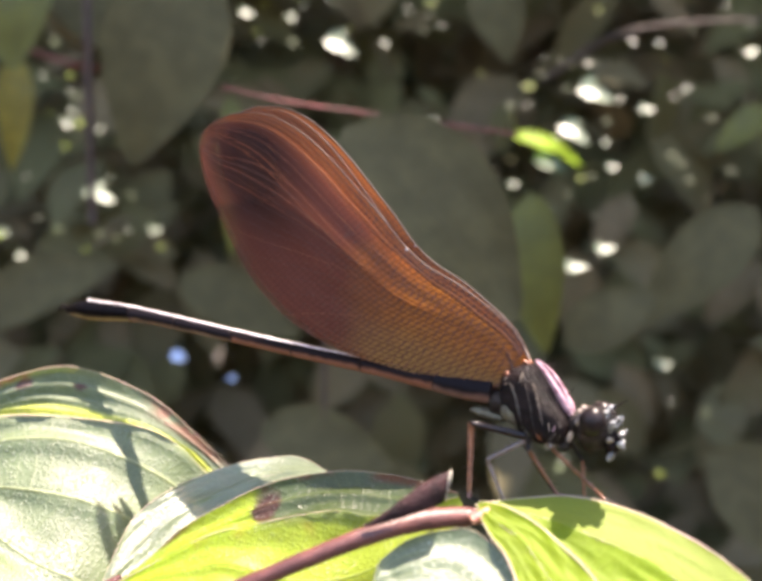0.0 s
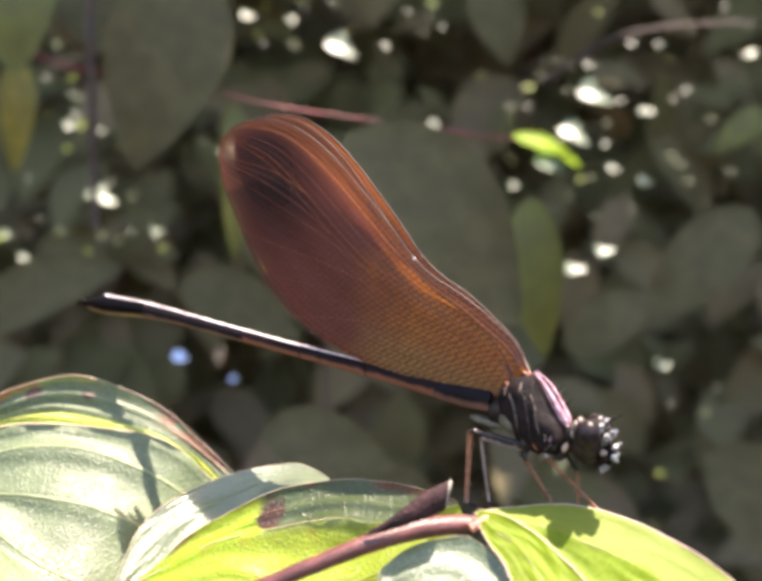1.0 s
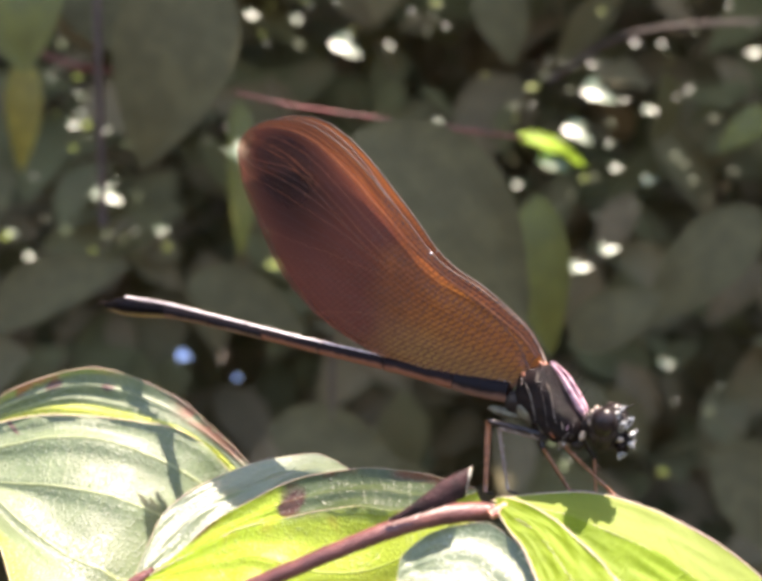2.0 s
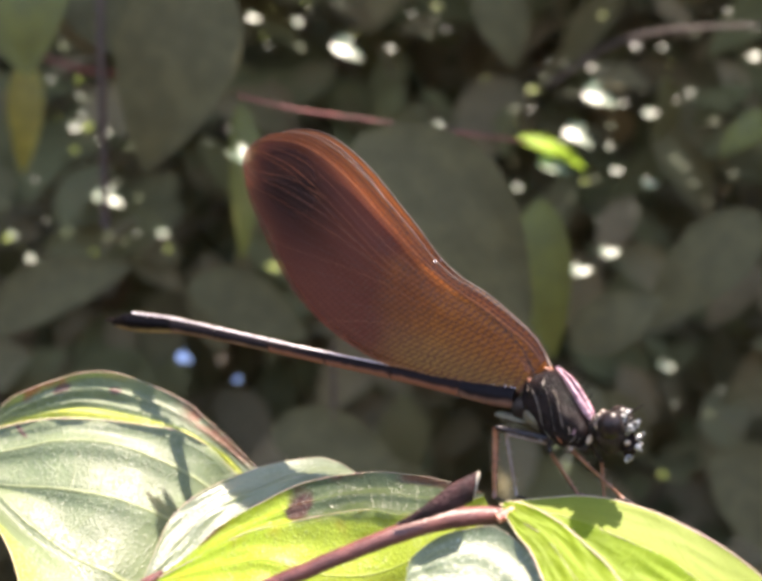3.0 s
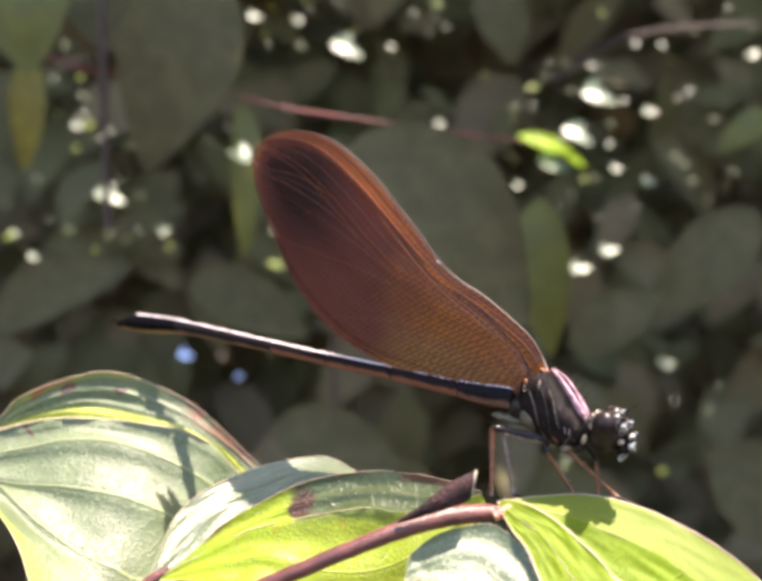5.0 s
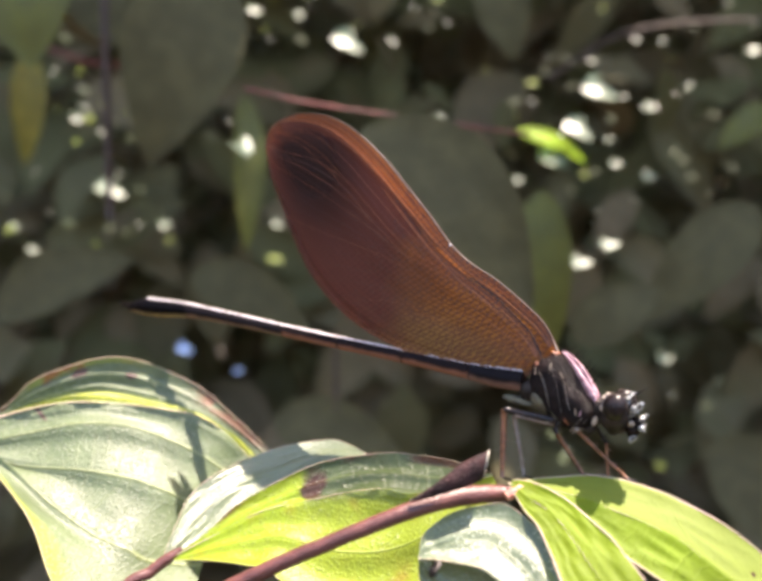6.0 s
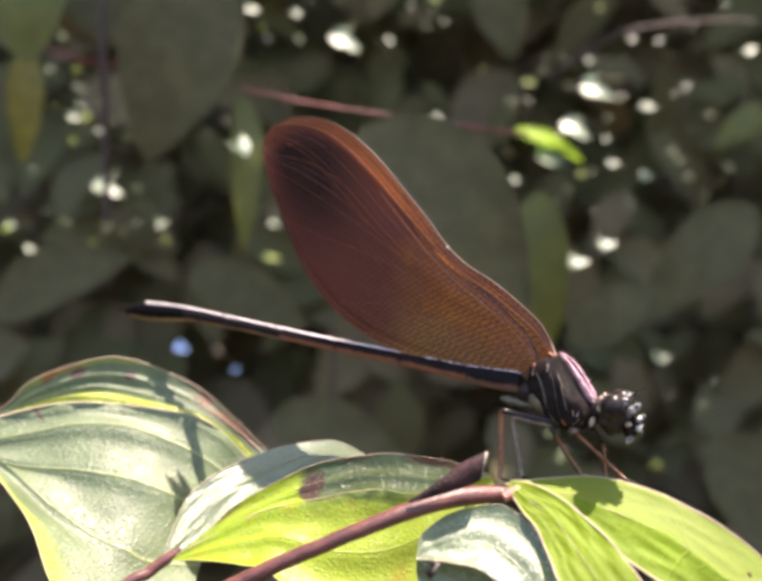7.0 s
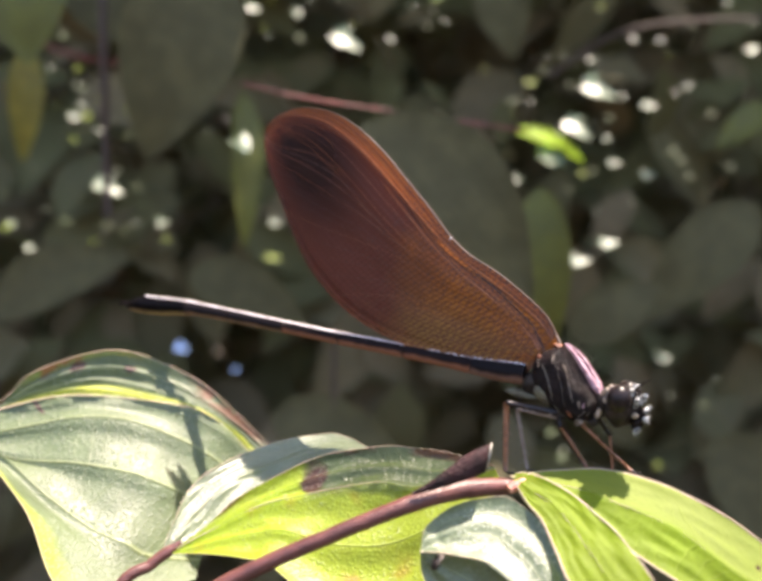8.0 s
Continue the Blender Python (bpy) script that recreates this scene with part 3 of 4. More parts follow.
# thorax: a slanting barrel, deeper than wide, with seams between its side plates;
BACK = [(0.04, -6.6), (1.1, -6.05), (2.4, -5.75), (3.7, -7.15), (4.7, -8.6), (5.3, -9.6), (5.6, -10.3)]
BELLY = [(-0.5, -8.8), (-0.1, -9.6), (0.95, -10.7), (2.0, -11.6), (3.35, -12.1), (4.5, -12.15), (5.3, -11.95)]
BREADTH = [(0, 0.55), (0.15, 1.1), (0.35, 1.5), (0.6, 1.6), (0.8, 1.35), (0.93, 0.95), (1.0, 0.45)]
BACK_LINE, BELLY_LINE = spline([bp(*p) for p in BACK], 41), spline([bp(*p) for p in BELLY], 41)


def thorax_place(s, v, side, proud=0.0):
    """s: from the wings to the neck; v: from the belly, -1, to the back, 1; side: which flank."""
    i = min(39, int(s * 40))
    top, low = BACK_LINE[i].lerp(BACK_LINE[i + 1], s * 40 - i), BELLY_LINE[i].lerp(BELLY_LINE[i + 1], s * 40 - i)
    a = math.asin(max(-1.0, min(1.0, v)))
    p = top.lerp(low, 0.5 - 0.5 * v)
    ridge = 0.07 * math.sin(s * 24 + v * 2.0) * math.cos(a)
    p.y = side * 0.001 * ((ramp(BREADTH, s) + ridge) * max(0.0, math.cos(a)) ** 0.7 + proud)
    return p


bm = bmesh.new()
rings = []
for i in range(41):
    ring = []
    for k in range(28):
        a = 2 * math.pi * k / 28
        p = thorax_place(i / 40, math.cos(a), 1 if math.sin(a) >= 0 else -1)
        ring.append(bm.verts.new(p + 0.00007 * noise.noise_vector(p * 1700)))
    rings.append(ring)
for i in range(40):
    for k in range(28):
        bm.faces.new((rings[i][k], rings[i][(k + 1) % 28], rings[i + 1][(k + 1) % 28], rings[i + 1][k]))
bm.faces.new(rings[0])
bm.faces.new(rings[-1][::-1])
thorax = part("thorax", bm, BLACK, bug)


def seam(s0, v0, s1, v1, w, material, bow=0.0):
    for side in (-1, 1):
        pts = [thorax_place(s0 + (s1 - s0) * q + bow * math.sin(math.pi * q), v0 + (v1 - v0) * q, side, 0.02 + 0.02 * math.sin(9 * q)) for q in np.linspace(0, 1, 14)]
        part("seam_highlight", tube(bmesh.new(), pts, [w * 0.001 * (0.35 + 0.65 * math.sin(math.pi * i / 13)) * max(0.25, 1 + 1.3 * noise.noise(p * 2600)) for i, p in enumerate(pts)], 6), material, thorax)


seam(0.16, 0.35, 0.42, -0.62, 0.06, SEAM_OLIVE, 0.02)
seam(0.34, 0.45, 0.55, -0.45, 0.03, STRIPE, 0.02)
seam(0.46, 0.55, 0.62, -0.1, 0.035, STRIPE)
seam(0.08, 0.55, 0.13, 0.15, 0.05, CREAM)
seam(0.29, 0.72, 0.31, 0.40, 0.04, CREAM)
seam(0.40, 0.62, 0.50, 0.45, 0.035, CREAM)
seam(0.66, 0.10, 0.70, -0.15, 0.04, CREAM)
seam(0.73, 0.20, 0.74, -0.10, 0.05, PINK)
seam(0.78, -0.10, 0.72, -0.62, 0.05, STRIPE)
seam(0.85, -0.05, 0.82, -0.45, 0.05, STRIPE)
seam(0.44, -0.70, 0.58, -0.85, 0.07, OLIVE)
seam(0.58, -0.55, 0.66, -0.75, 0.06, HINGE)


def plate(name, parent, u, z, side, size, turn, material, label="", rough=0.12, seg=18):
    """A small uneven shell of the body."""
    bm = ball(bmesh.new(), (0, 0, 0), Vector(size) * 0.001, (0, turn, 0), seg)
    at = bp(u, z, side)
    for v in bm.verts:
        v.co += at + rough * 0.001 * noise.noise_vector((v.co + at) * 1900)
    return part(name, bm, material, parent, label)


for side in (-1, 1):
    bm = bmesh.new()
    line = spline([bp(2.55, -5.5, side * 0.25), bp(3.5, -6.35, side * 0.62), bp(4.35, -7.55, side * 0.72), bp(5.05, -8.75, side * 0.62), bp(5.5, -9.55, side * 0.4)], 16)
    tube(bm, line, [0.001 * ramp([(0, 0.10), (0.25, 0.17), (0.6, 0.26), (0.85, 0.31), (1.0, 0.14)], i / 15) for i in range(16)], 12, up=(0.75, 0, 0.65), squash=0.8)
    part("shoulder_plate", bm, PINK, thorax, "pink shining shoulder plate")
    plate("rear_plate", thorax, 0.9, -9.9, side * 0.75, (1.2, 0.45, 0.62), 38, OLIVE, "pale olive hind plate")
    plate("wing_hinge", thorax, 1.9, -5.75, side * 0.4, (0.40, 0.22, 0.2), 30, HINGE, "orange wing hinge")
    plate("wing_hinge", thorax, 0.5, -6.8, side * 0.45, (0.5, 0.3, 0.3), 40, HINGE, "orange wing hinge")
    plate("coxa", thorax, 3.9, -11.75, side * 0.85, (0.36, 0.3, 0.36), 20, CREAM, "pale coxa")
    plate("coxa", thorax, 2.3, -11.7, side * 0.8, (0.40, 0.35, 0.40), 20, CHITIN_BROWN)
    plate("coxa", thorax, 5.0, -11.9, side * 0.6, (0.45, 0.35, 0.45), 20, CHITIN_BROWN)
    plate("neck_spot", bug, 6.2, -9.25, side * 0.7, (0.20, 0.22, 0.36), 10, CREAM, "cream neck spot")
    plate("neck_spot", bug, 6.1, -10.05, side * 0.75, (0.16, 0.2, 0.30), -20, CREAM, "cream neck spot")
    plate("neck_spot", bug, 5.5, -11.15, side * 0.75, (0.20, 0.2, 0.42), 15, CREAM, "cream neck spot")
plate("belly_plate", thorax, -1.3, -10.05, 0, (1.7, 0.9, 0.42), 10, OLIVE, "pale olive belly plate")
plate("hind_plate", thorax, -0.4, -9.1, 0, (1.0, 0.95, 1.0), 14, CHITIN_BROWN, "dull brown hind plate")
plate("neck", bug, 5.7, -10.4, 0, (0.8, 0.75, 1.2), 20, BLACK_MATT)

# head: wide, with bulging eyes, face plates painted with white glints, and short feelers
head = plate("head", bug, 7.25, -10.55, 0, (1.25, 1.9, 1.75), 12, BLACK_MATT, rough=0.2, seg=28)
plate("lip", head, 8.6, -11.5, 0, (0.65, 0.8, 0.95), 20, BLACK, rough=0.25)
plate("forehead", head, 8.35, -9.9, 0, (0.65, 0.9, 0.8), 20, BLACK, rough=0.25)
for side in (-1, 1):
    part("eye", ball(bmesh.new(), bp(7.4, -9.75, side * 1.6), (0.0010, 0.0010, 0.00118), (0, 14, 0), 28), EYE_DARK, head, "glossy dark bulging eye")
    part("eye_ring", tube(bmesh.new(), spline([bp(7.35, -8.65, side * 1.5), bp(6.75, -8.9, side * 1.75), bp(6.42, -9.5, side * 1.75), bp(6.5, -10.1, side * 1.7)], 12), [0.00008 + 0.00004 * math.sin(i) for i in range(12)], 6), STRIPE, head, "pale bronze rim behind the eye")
    part("feeler", tube(bmesh.new(), spline([bp(8.35, -9.10, side * 0.6), bp(8.95, -8.60, side * 0.8), bp(9.45, -8.30, side * 1.0)], 10), [0.00009 - 0.000007 * i for i in range(10)], 6), BLACK, head)
    for u, z, d, size, turn in ((8.3, -9.15, 0.9, (0.22, 0.3, 0.36), 15), (9.05, -9.75, 0.45, (0.22, 0.3, 0.42), 12), (8.62, -10.1, 0.85, (0.20, 0.3, 0.48), 15), (9.25, -10.7, 0.4, (0.22, 0.35, 0.38), 8), (9.3, -11.6, 0.4, (0.20, 0.35, 0.36), 10)):
        plate("face_glint", head, u, z, side * d, size, turn, FACE_GLINT, "face plate with its white glint put into the colour", 0.34)
    plate("cheek", head, 8.5, -11.1, side * 0.9, (0.24, 0.26, 0.26), 0, CREAM, "cream cheek")
    plate("jaw", head, 8.5, -12.4, side * 0.5, (0.20, 0.28, 0.45), 15, FACE_GLINT, "pale jaw")
random.seed(11)
bm = bmesh.new()
for k in range(70):
    if k < 35:
        a, b = random.uniform(0.2, 1.0), random.uniform(-1.2, 1.2)
        p, d = bp(7.2 + 1.4 * a, -9.2 - 2.2 * a * a, b), Vector((a, b * 0.4, 0.8 - a)).normalized()
    else:
        s = random.random()
        p, d = bp(2.4 + 2.9 * s, -5.4 - 2.9 * s * s, random.uniform(-0.8, 0.8)), Vector((0.7, random.uniform(-0.3, 0.3), 0.7)).normalized()
    tube(bm, [p, p + d * random.uniform(0.0005, 0.0011)], [0.000022, 0.000008], 3)
tagged(part("hair", bm, BLACK, bug), kind="stuff")


# wings: outline by the heights of both margins over the wing's axis
LEAD = [(0, 0.7), (0.058, 1.8), (0.13, 2.12), (0.22, 2.24), (0.30, 1.96), (0.369, 2.2), (0.46, 3.15), (0.553, 3.97), (0.655, 4.81), (0.744, 5.19), (0.817, 5.08), (0.876, 4.5), (0.943, 3.1), (0.975, 1.9), (0.99, 1.0), (1.0, -0.4)]
TRAIL = [(0, -0.8), (0.015, -2.6), (0.126, -4.97), (0.265, -7.25), (0.389, -8.8), (0.523, -9.4), (0.64, -8.9), (0.70, -8.2), (0.771, -7.0), (0.855, -5.3), (0.925, -3.8), (0.975, -2.1), (0.99, -1.4), (1.0, -0.4)]


def wing_material():
    g = Mat("wing_membrane")
    sep = g.node("SeparateXYZ", {0: g.coord.outputs["UV"]})
    s, q = sep.outputs[0], sep.outputs[1]
    big, fine = g.noise(160, 3), g.noise(1500, 3)
    wob = g.math("MULTIPLY", g.math("SUBTRACT", big, 0.5), 0.25)
    gold = g.mix(g.step(q, 0.35, 0.9), rgb(0.60, 0.22, 0.045), rgb(0.44, 0.26, 0.09))
    base = g.mix(g.step(g.math("ADD", s, wob), 0.13, 0.34), gold, rgb(0.205, 0.070, 0.050))
    near_lead = g.step(q, 0.15, 0.05)
    col = g.mix(near_lead, base, rgb(0.66, 0.20, 0.055))
    ds, dq = g.math("SUBTRACT", s, 0.68), g.math("MULTIPLY", g.math("SUBTRACT", q, 0.46), 0.50)
    far = g.math("SQRT", g.math("ADD", g.math("MULTIPLY", ds, ds), g.math("MULTIPLY", dq, dq)))
    col = g.mix(g.step(far, 0.33, 0.08), col, rgb(0.012, 0.007, 0.009))
    col = g.mix(g.step(s, 0.90, 0.99), col, rgb(0.26, 0.09, 0.04))
    col = g.mix(g.math("MULTIPLY", fine, 0.35), col, rgb(0.10, 0.035, 0.02))
    # fine ladder of cross cells between the veins
    jog = g.math("MULTIPLY", g.noise(500, 2), 3.0)
    lad = g.math("SINE", g.math("ADD", g.math("MULTIPLY", s, 560.0), g.math("ADD", g.math("MULTIPLY", q, -60.0), jog)))
    run = g.math("SINE", g.math("ADD", g.math("MULTIPLY", q, 150.0), jog))
    cell = g.math("MAXIMUM", g.step(lad, 0.55, 0.95), g.step(run, 0.6, 0.95))
    col = g.mix(g.math("MULTIPLY", cell, g.math("ADD", 0.30, g.math("MULTIPLY", g.step(s, 0.40, 0.12), 0.50))), col, rgb(0.08, 0.028, 0.015))
    nrm = g.bump(cell, 0.00004, 0.7)
    skin = g.principled(col, 0.42, spec=0.15, normal=nrm)
    glow = g.node("BsdfTranslucent", {"Color": col, "Normal": nrm}).outputs[0]
    clear = g.node("BsdfTransparent", {"Color": g.mix(0.55, rgb(1, 1, 1), rgb(0.8, 0.35, 0.15))}).outputs[0]
    body = g.mixed(0.45, skin, glow)
    edge = g.math("MULTIPLY", g.math("MAXIMUM", g.step(s, 0.80, 1.0), g.step(q, 0.90, 1.0)), 0.30)
    return g.done(g.mixed(g.math("ADD", 0.14, edge), body, clear))


WING = wing_material()
VEIN = plain_material("wing_vein_brown", (0.09, 0.028, 0.016), (0.14, 0.045, 0.02), 0.4, 2000)
VEIN_MID = plain_material("wing_vein_dull", (0.055, 0.020, 0.012), (0.035, 0.014, 0.009), 0.45, 2000)
VEIN_GREY = plain_material("wing_vein_grey", (0.075, 0.05, 0.042), (0.05, 0.028, 0.022), 0.5, 2000, spec=0.2)
VEIN_PALE = plain_material("wing_vein_orange", (0.40, 0.14, 0.055), (0.28, 0.09, 0.035), 0.4, 2000, spec=0.4)


def make_wing(base, tip, side, grow, spread, seed):
    """One wing on its axis from base to tip; side: which way it stands off the body; spread: how far its tip stands off, mm."""
    a0, a1 = Vector((base[0], 0, base[1])), Vector((tip[0], 0, tip[1]))
    axis = a1 - a0
    length = axis.length * 0.992
    d = axis.normalized()
    up = Vector((-d.z, 0, d.x)) * (1 if d.x > 0 else -1)

    def place(s, q, lift=0.0):
        a = max(0.0, 1 - max(0.0, 1 - s) ** 1.7)
        hi, lo = ramp(LEAD, a) * grow, ramp(TRAIL, a) * grow
        h = hi + (lo - hi) * q
        p = a0 + d * (a * length) + up * h
        pleat = 0.10 * math.sin(q * 26) * math.exp(-q * 2.2) * math.sin(math.pi * min(1, s * 1.1)) + 0.12 * math.sin(math.pi * q) * math.sin(math.pi * s)
        off = 0.10 + spread * a ** 1.4 + pleat + 0.06 * noise.noise(Vector((s * 5, q * 4, seed)))
        return bp(p.x, p.z, side * (off + lift)) - root

    root = bp(a0.x, a0.z, 0.0)
    bm = bmesh.new()
    uvl = bm.loops.layers.uv.verify()
    n, m = 64, 30
    grid = [[bm.verts.new(place(i / n, k / m)) for k in range(m + 1)] for i in range(n + 1)]
    for i in range(n):
        for k in range(m):
            f = bm.faces.new((grid[i][k], grid[i + 1][k], grid[i + 1][k + 1], grid[i][k + 1]))
            for lp, (x, y) in zip(f.loops, ((i, k), (i + 1, k), (i + 1, k + 1), (i, k + 1))):
                lp[uvl].uv = (x / n, y / m)
    wing = part("wing", bm, WING, bug)
    wing.location = root

    # long veins
    courses = []
    for q0, w, mat in ((0.0, 0.085, VEIN_GREY), (0.030, 0.045, VEIN), (0.050, 0.05, VEIN_PALE), (0.072, 0.05, VEIN_MID), (0.094, 0.085, VEIN_PALE), (0.116, 0.04, VEIN_MID), (0.165, 0.014, VEIN), (0.21, 0.022, VEIN_PALE), (0.255, 0.014, VEIN), (0.30, 0.022, VEIN_PALE), (0.35, 0.018, VEIN_PALE)):
        pts = []
        for s in np.linspace(0.01 if q0 else 0.0, 0.985 - 0.25 * q0, 56):
            pinch = 1 - 0.30 * math.exp(-((s - 0.22) / 0.05) ** 2) + 0.5 * max(0.0, 0.18 - s) / 0.18
            pts.append((s, q0 * pinch * (1.0 + 0.30 * s * s)))
        courses.append((pts, w, mat))
    for k in range(19):
        s0 = 0.01 + 0.030 * k
        q0, s1 = 0.36 + 0.02 * math.sin(k * 2.1), min(0.985, s0 + 0.30 + 0.034 * k)
        courses.append(([(s0 + (s1 - s0) * v, q0 + (1 - q0) * v ** 1.5) for v in np.linspace(0, 1, 40)], 0.014, VEIN_PALE if k % 4 == 1 else VEIN_MID))
    courses.append(([(s, 1.0) for s in np.linspace(0.0, 0.985, 60)], 0.022, VEIN))
    for c, w, mat in courses:
        pts = [place(s, q, 0.02) for s, q in c]
        bm = tube(bmesh.new(), pts, [w * 0.001 * (1 - 0.55 * i / (len(pts) - 1)) for i in range(len(pts))], 5)
        part("vein", bm, mat, wing)
    part("nodus", ball(bmesh.new(), place(0.235, 0.004, 0.03), (0.00014, 0.00008, 0.00011), (0, 40, 0), 10), PALE_SHEEN, wing, "pale spot at the bend of the margin")
    # fine cross veins, as narrow ribbons between neighbouring courses
    rng = random.Random(seed)
    bm = bmesh.new()
    for k in range(3000):
        if k % 88 > 12 + 24 * rng.random():
            continue
        s, q = (k % 88 + 0.2 * rng.random()) * 0.011, (k // 88 + 0.1 * rng.random()) / 34.5 + 0.012 * math.sin(k % 88 * 0.35)
        q = max(0.0, min(1.0, q))
        dq = 0.021
        ds = 0.004 * (q - 0.2)
        w = 0.0024
        a, b = place(s, q, 0.03), place(s + w, q, 0.03)
        c, e = place(min(1, s + ds + w), min(1, q + dq), 0.03), place(min(1, s + ds), min(1, q + dq), 0.03)
        bm.faces.new([bm.verts.new(v) for v in (a, b, c, e)])
    tagged(part("venation", bm, VEIN, wing, "fine brown net of cross veins", smooth=False), kind="stuff")
    return wing


WING_NEAR = make_wing((1.6, -6.0), (-28.6, 16.4), -1, 1.0, 0.75, 1)
WINGS_FOLDED = [make_wing((0.3, -6.9), (-28.2, 15.9), -1, 0.985, 0.4, 2),
                make_wing((1.6, -6.0), (-28.5, 16.2), 1, 0.98, 0.35, 3),
                make_wing((0.3, -6.9), (-28.3, 15.6), 1, 0.975, 0.15, 4)]


# legs: thigh, bristled shin, foot; thigh and shin are parts of their own
def make_leg(hip, knee, foot, side0, side1, side2, mats, thick=1.0):
    h, k, f = bp(hip[0], hip[1], side0), bp(knee[0], knee[1], side1), bp(foot[0], foot[1], side2)

    def limb(name, a, b, r0, r1, mat, parent, at):
        bm = tube(bmesh.new(), [a.lerp(b, i / 7) - at for i in range(8)], [0.001 * (r0 + (r1 - r0) * i / 7) for i in range(8)], 8)
        bm.verts.ensure_lookup_table()
        rng = random.Random(name + str(round(a.x * 1e6)))
        d = (b - a).normalized()
        for i in range(16):
            p = a.lerp(b, 0.15 + 0.8 * i / 16) - at
            o = Vector((rng.choice((-1, 1)), rng.uniform(-0.8, 0.8), 0.2))
            o = (o - d * o.dot(d)).normalized()
            ring = bm.verts[(1 + i * 6 // 16) * 8:(1 + i * 6 // 16) * 8 + 8]
            near = sorted(ring, key=lambda v: -(v.co - p).dot(o))[:2]
            root = (near[0].co + near[1].co) / 2
            bm.faces.new((near[0], near[1], bm.verts.new(root + (o + d * 0.6) * rng.uniform(0.0003, 0.0006))))
            bm.verts.ensure_lookup_table()
        ob = part(name, bm, mat, parent)
        ob.location = at - (parent.location if parent is not bug else Vector())
        return ob
    thigh = limb("thigh", h, k, 0.24 * thick, 0.18 * thick, mats[0], bug, h)
    shin = limb("shin", k, f, 0.19 * thick, 0.13 * thick, mats[1], thigh, k)
    bm = tube(bmesh.new(), spline([f - k, f - k + Vector((0.0003, 0, -0.0001)), f - k + Vector((0.0009, 0, -0.00015))], 8), [0.00010] * 6 + [0.00008, 0.00004], 6)
    part("foot", bm, LEG_DARK, shin)
    return thigh, shin, k - h


make_leg((2.25, -11.45), (-2.35, -10.75), (-2.5, -16.75), -0.9, -1.3, -1.2, (LEG_DARK, LEG), 1.5)
THIGH, SHIN, KNEE = make_leg((2.2, -11.7), (-1.4, -11.2), (-0.5, -16.35), -0.9, -1.3, -1.2, (LEG_PALE, LEG_PALE), 0.95)
make_leg((2.2, -11.9), (2.4, -12.5), (4.33, -15.95), -0.9, -1.1, 0.2, (LEG_DARK, LEG), 0.85)
make_leg((1.6, -11.9), (1.5, -12.8), (3.5, -16.3), 0.9, 1.2, 2.2, (LEG_DARK, LEG_DARK), 0.7)
make_leg((3.9, -11.75), (4.2, -12.1), (7.75, -16.1), -0.8, -1.2, 1.2, (CREAM, LEG), 0.85)
make_leg((5.2, -11.8), (6.0, -13.3), (6.2, -16.7), 0.6, 1.2, 1.4, (LEG_DARK, LEG), 0.7)


# ---- small fly on the glossy leaf ----
fly = tagged(new("fly"), "tiny dark fly sitting on the glossy green leaf", "fly")
fly.location = mm(0.5, 56.55, -21.75)
bm = ball(bmesh.new(), (0, 0, 0), (0.00035, 0.0003, 0.0005), (0, 25, 0), 12)
ball(bm, (0.0002, 0, 0.0006), (0.0002, 0.0002, 0.0002), (0, 0, 0), 10)
part("body", bm, BLACK_MATT, fly)
for k in range(2):
    part("wing", ball(bmesh.new(), (0.00035, -0.0001 - 0.0002 * k, 0.0004), (0.00012, 0.00005, 0.0005), (0, 15 + 20 * k, 0), 10), CREAM, fly, "pale folded wing")


# ---- background foliage ----
def simple_blade(bm, base, tip, width, face, fold=0.25, droop=0.10, n=12, seed=0.0, rim=0):
    """A leaf from base to tip; face: the way its upper side looks."""
    d = tip - base
    side = d.cross(face).normalized()
    nv = side.cross(d).normalized()
    L, M, R = [], [], []
    for i in range(n + 1):
        s = i / n
        w = width * 0.5 * (max(0.0, math.sin(math.pi * s ** 0.8)) ** 0.75) * (1 - 0.15 * s)
        c = base + d * s + nv * (droop * d.length * math.sin(math.pi * s) + 0.02 * d.length * noise.noise(Vector((s * 3, seed, 0))))
        M.append(c)
        L.append(c - side * w + nv * fold * w)
        R.append(c + side * w * (1 + 0.1 * noise.noise(Vector((seed, s * 2, 4)))) + nv * fold * w)
    blade(bm, L, M, R, n=n + 1 if n < 20 else 24, m=3, bulge=width * 0.03, rim=rim, seed=seed)


bush = tagged(new("background_bush"), "shaded bush with large dull green leaves behind the damselfly", "bush")


def big_leaf(base, tip, width, material=LEAF_SHADE, face=(0, -1, 0.5), fold=0.2, droop=0.08, label=""):
    bm = bmesh.new()
    simple_blade(bm, mm(*base), mm(*tip), width * 0.001, Vector(face).normalized(), fold, droop, 20, base[0])
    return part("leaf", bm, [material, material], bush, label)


big_leaf((-53.4, 235.5, 94.8), (-72, 235.4, 35.6), 36, face=(0.3, -1, 0.35))
big_leaf((-7, 161, 32.5), (27, 159.4, -6), 31, face=(0.1, -1, 0.3))
big_leaf((-151.9, 340.6, 98), (-153.9, 340.7, 50), 15, LEAF_YELLOW, face=(0.5, -1, 0.2))
big_leaf((-116.1, 260.1, 115), (-117, 260.1, 70), 34, LEAF_OLIVE, face=(0, -1, 0.5))
big_leaf((36.5, 198.5, 24), (40, 198.5, -16), 15, LEAF_OLIVE, face=(-0.4, -1, 0.3))
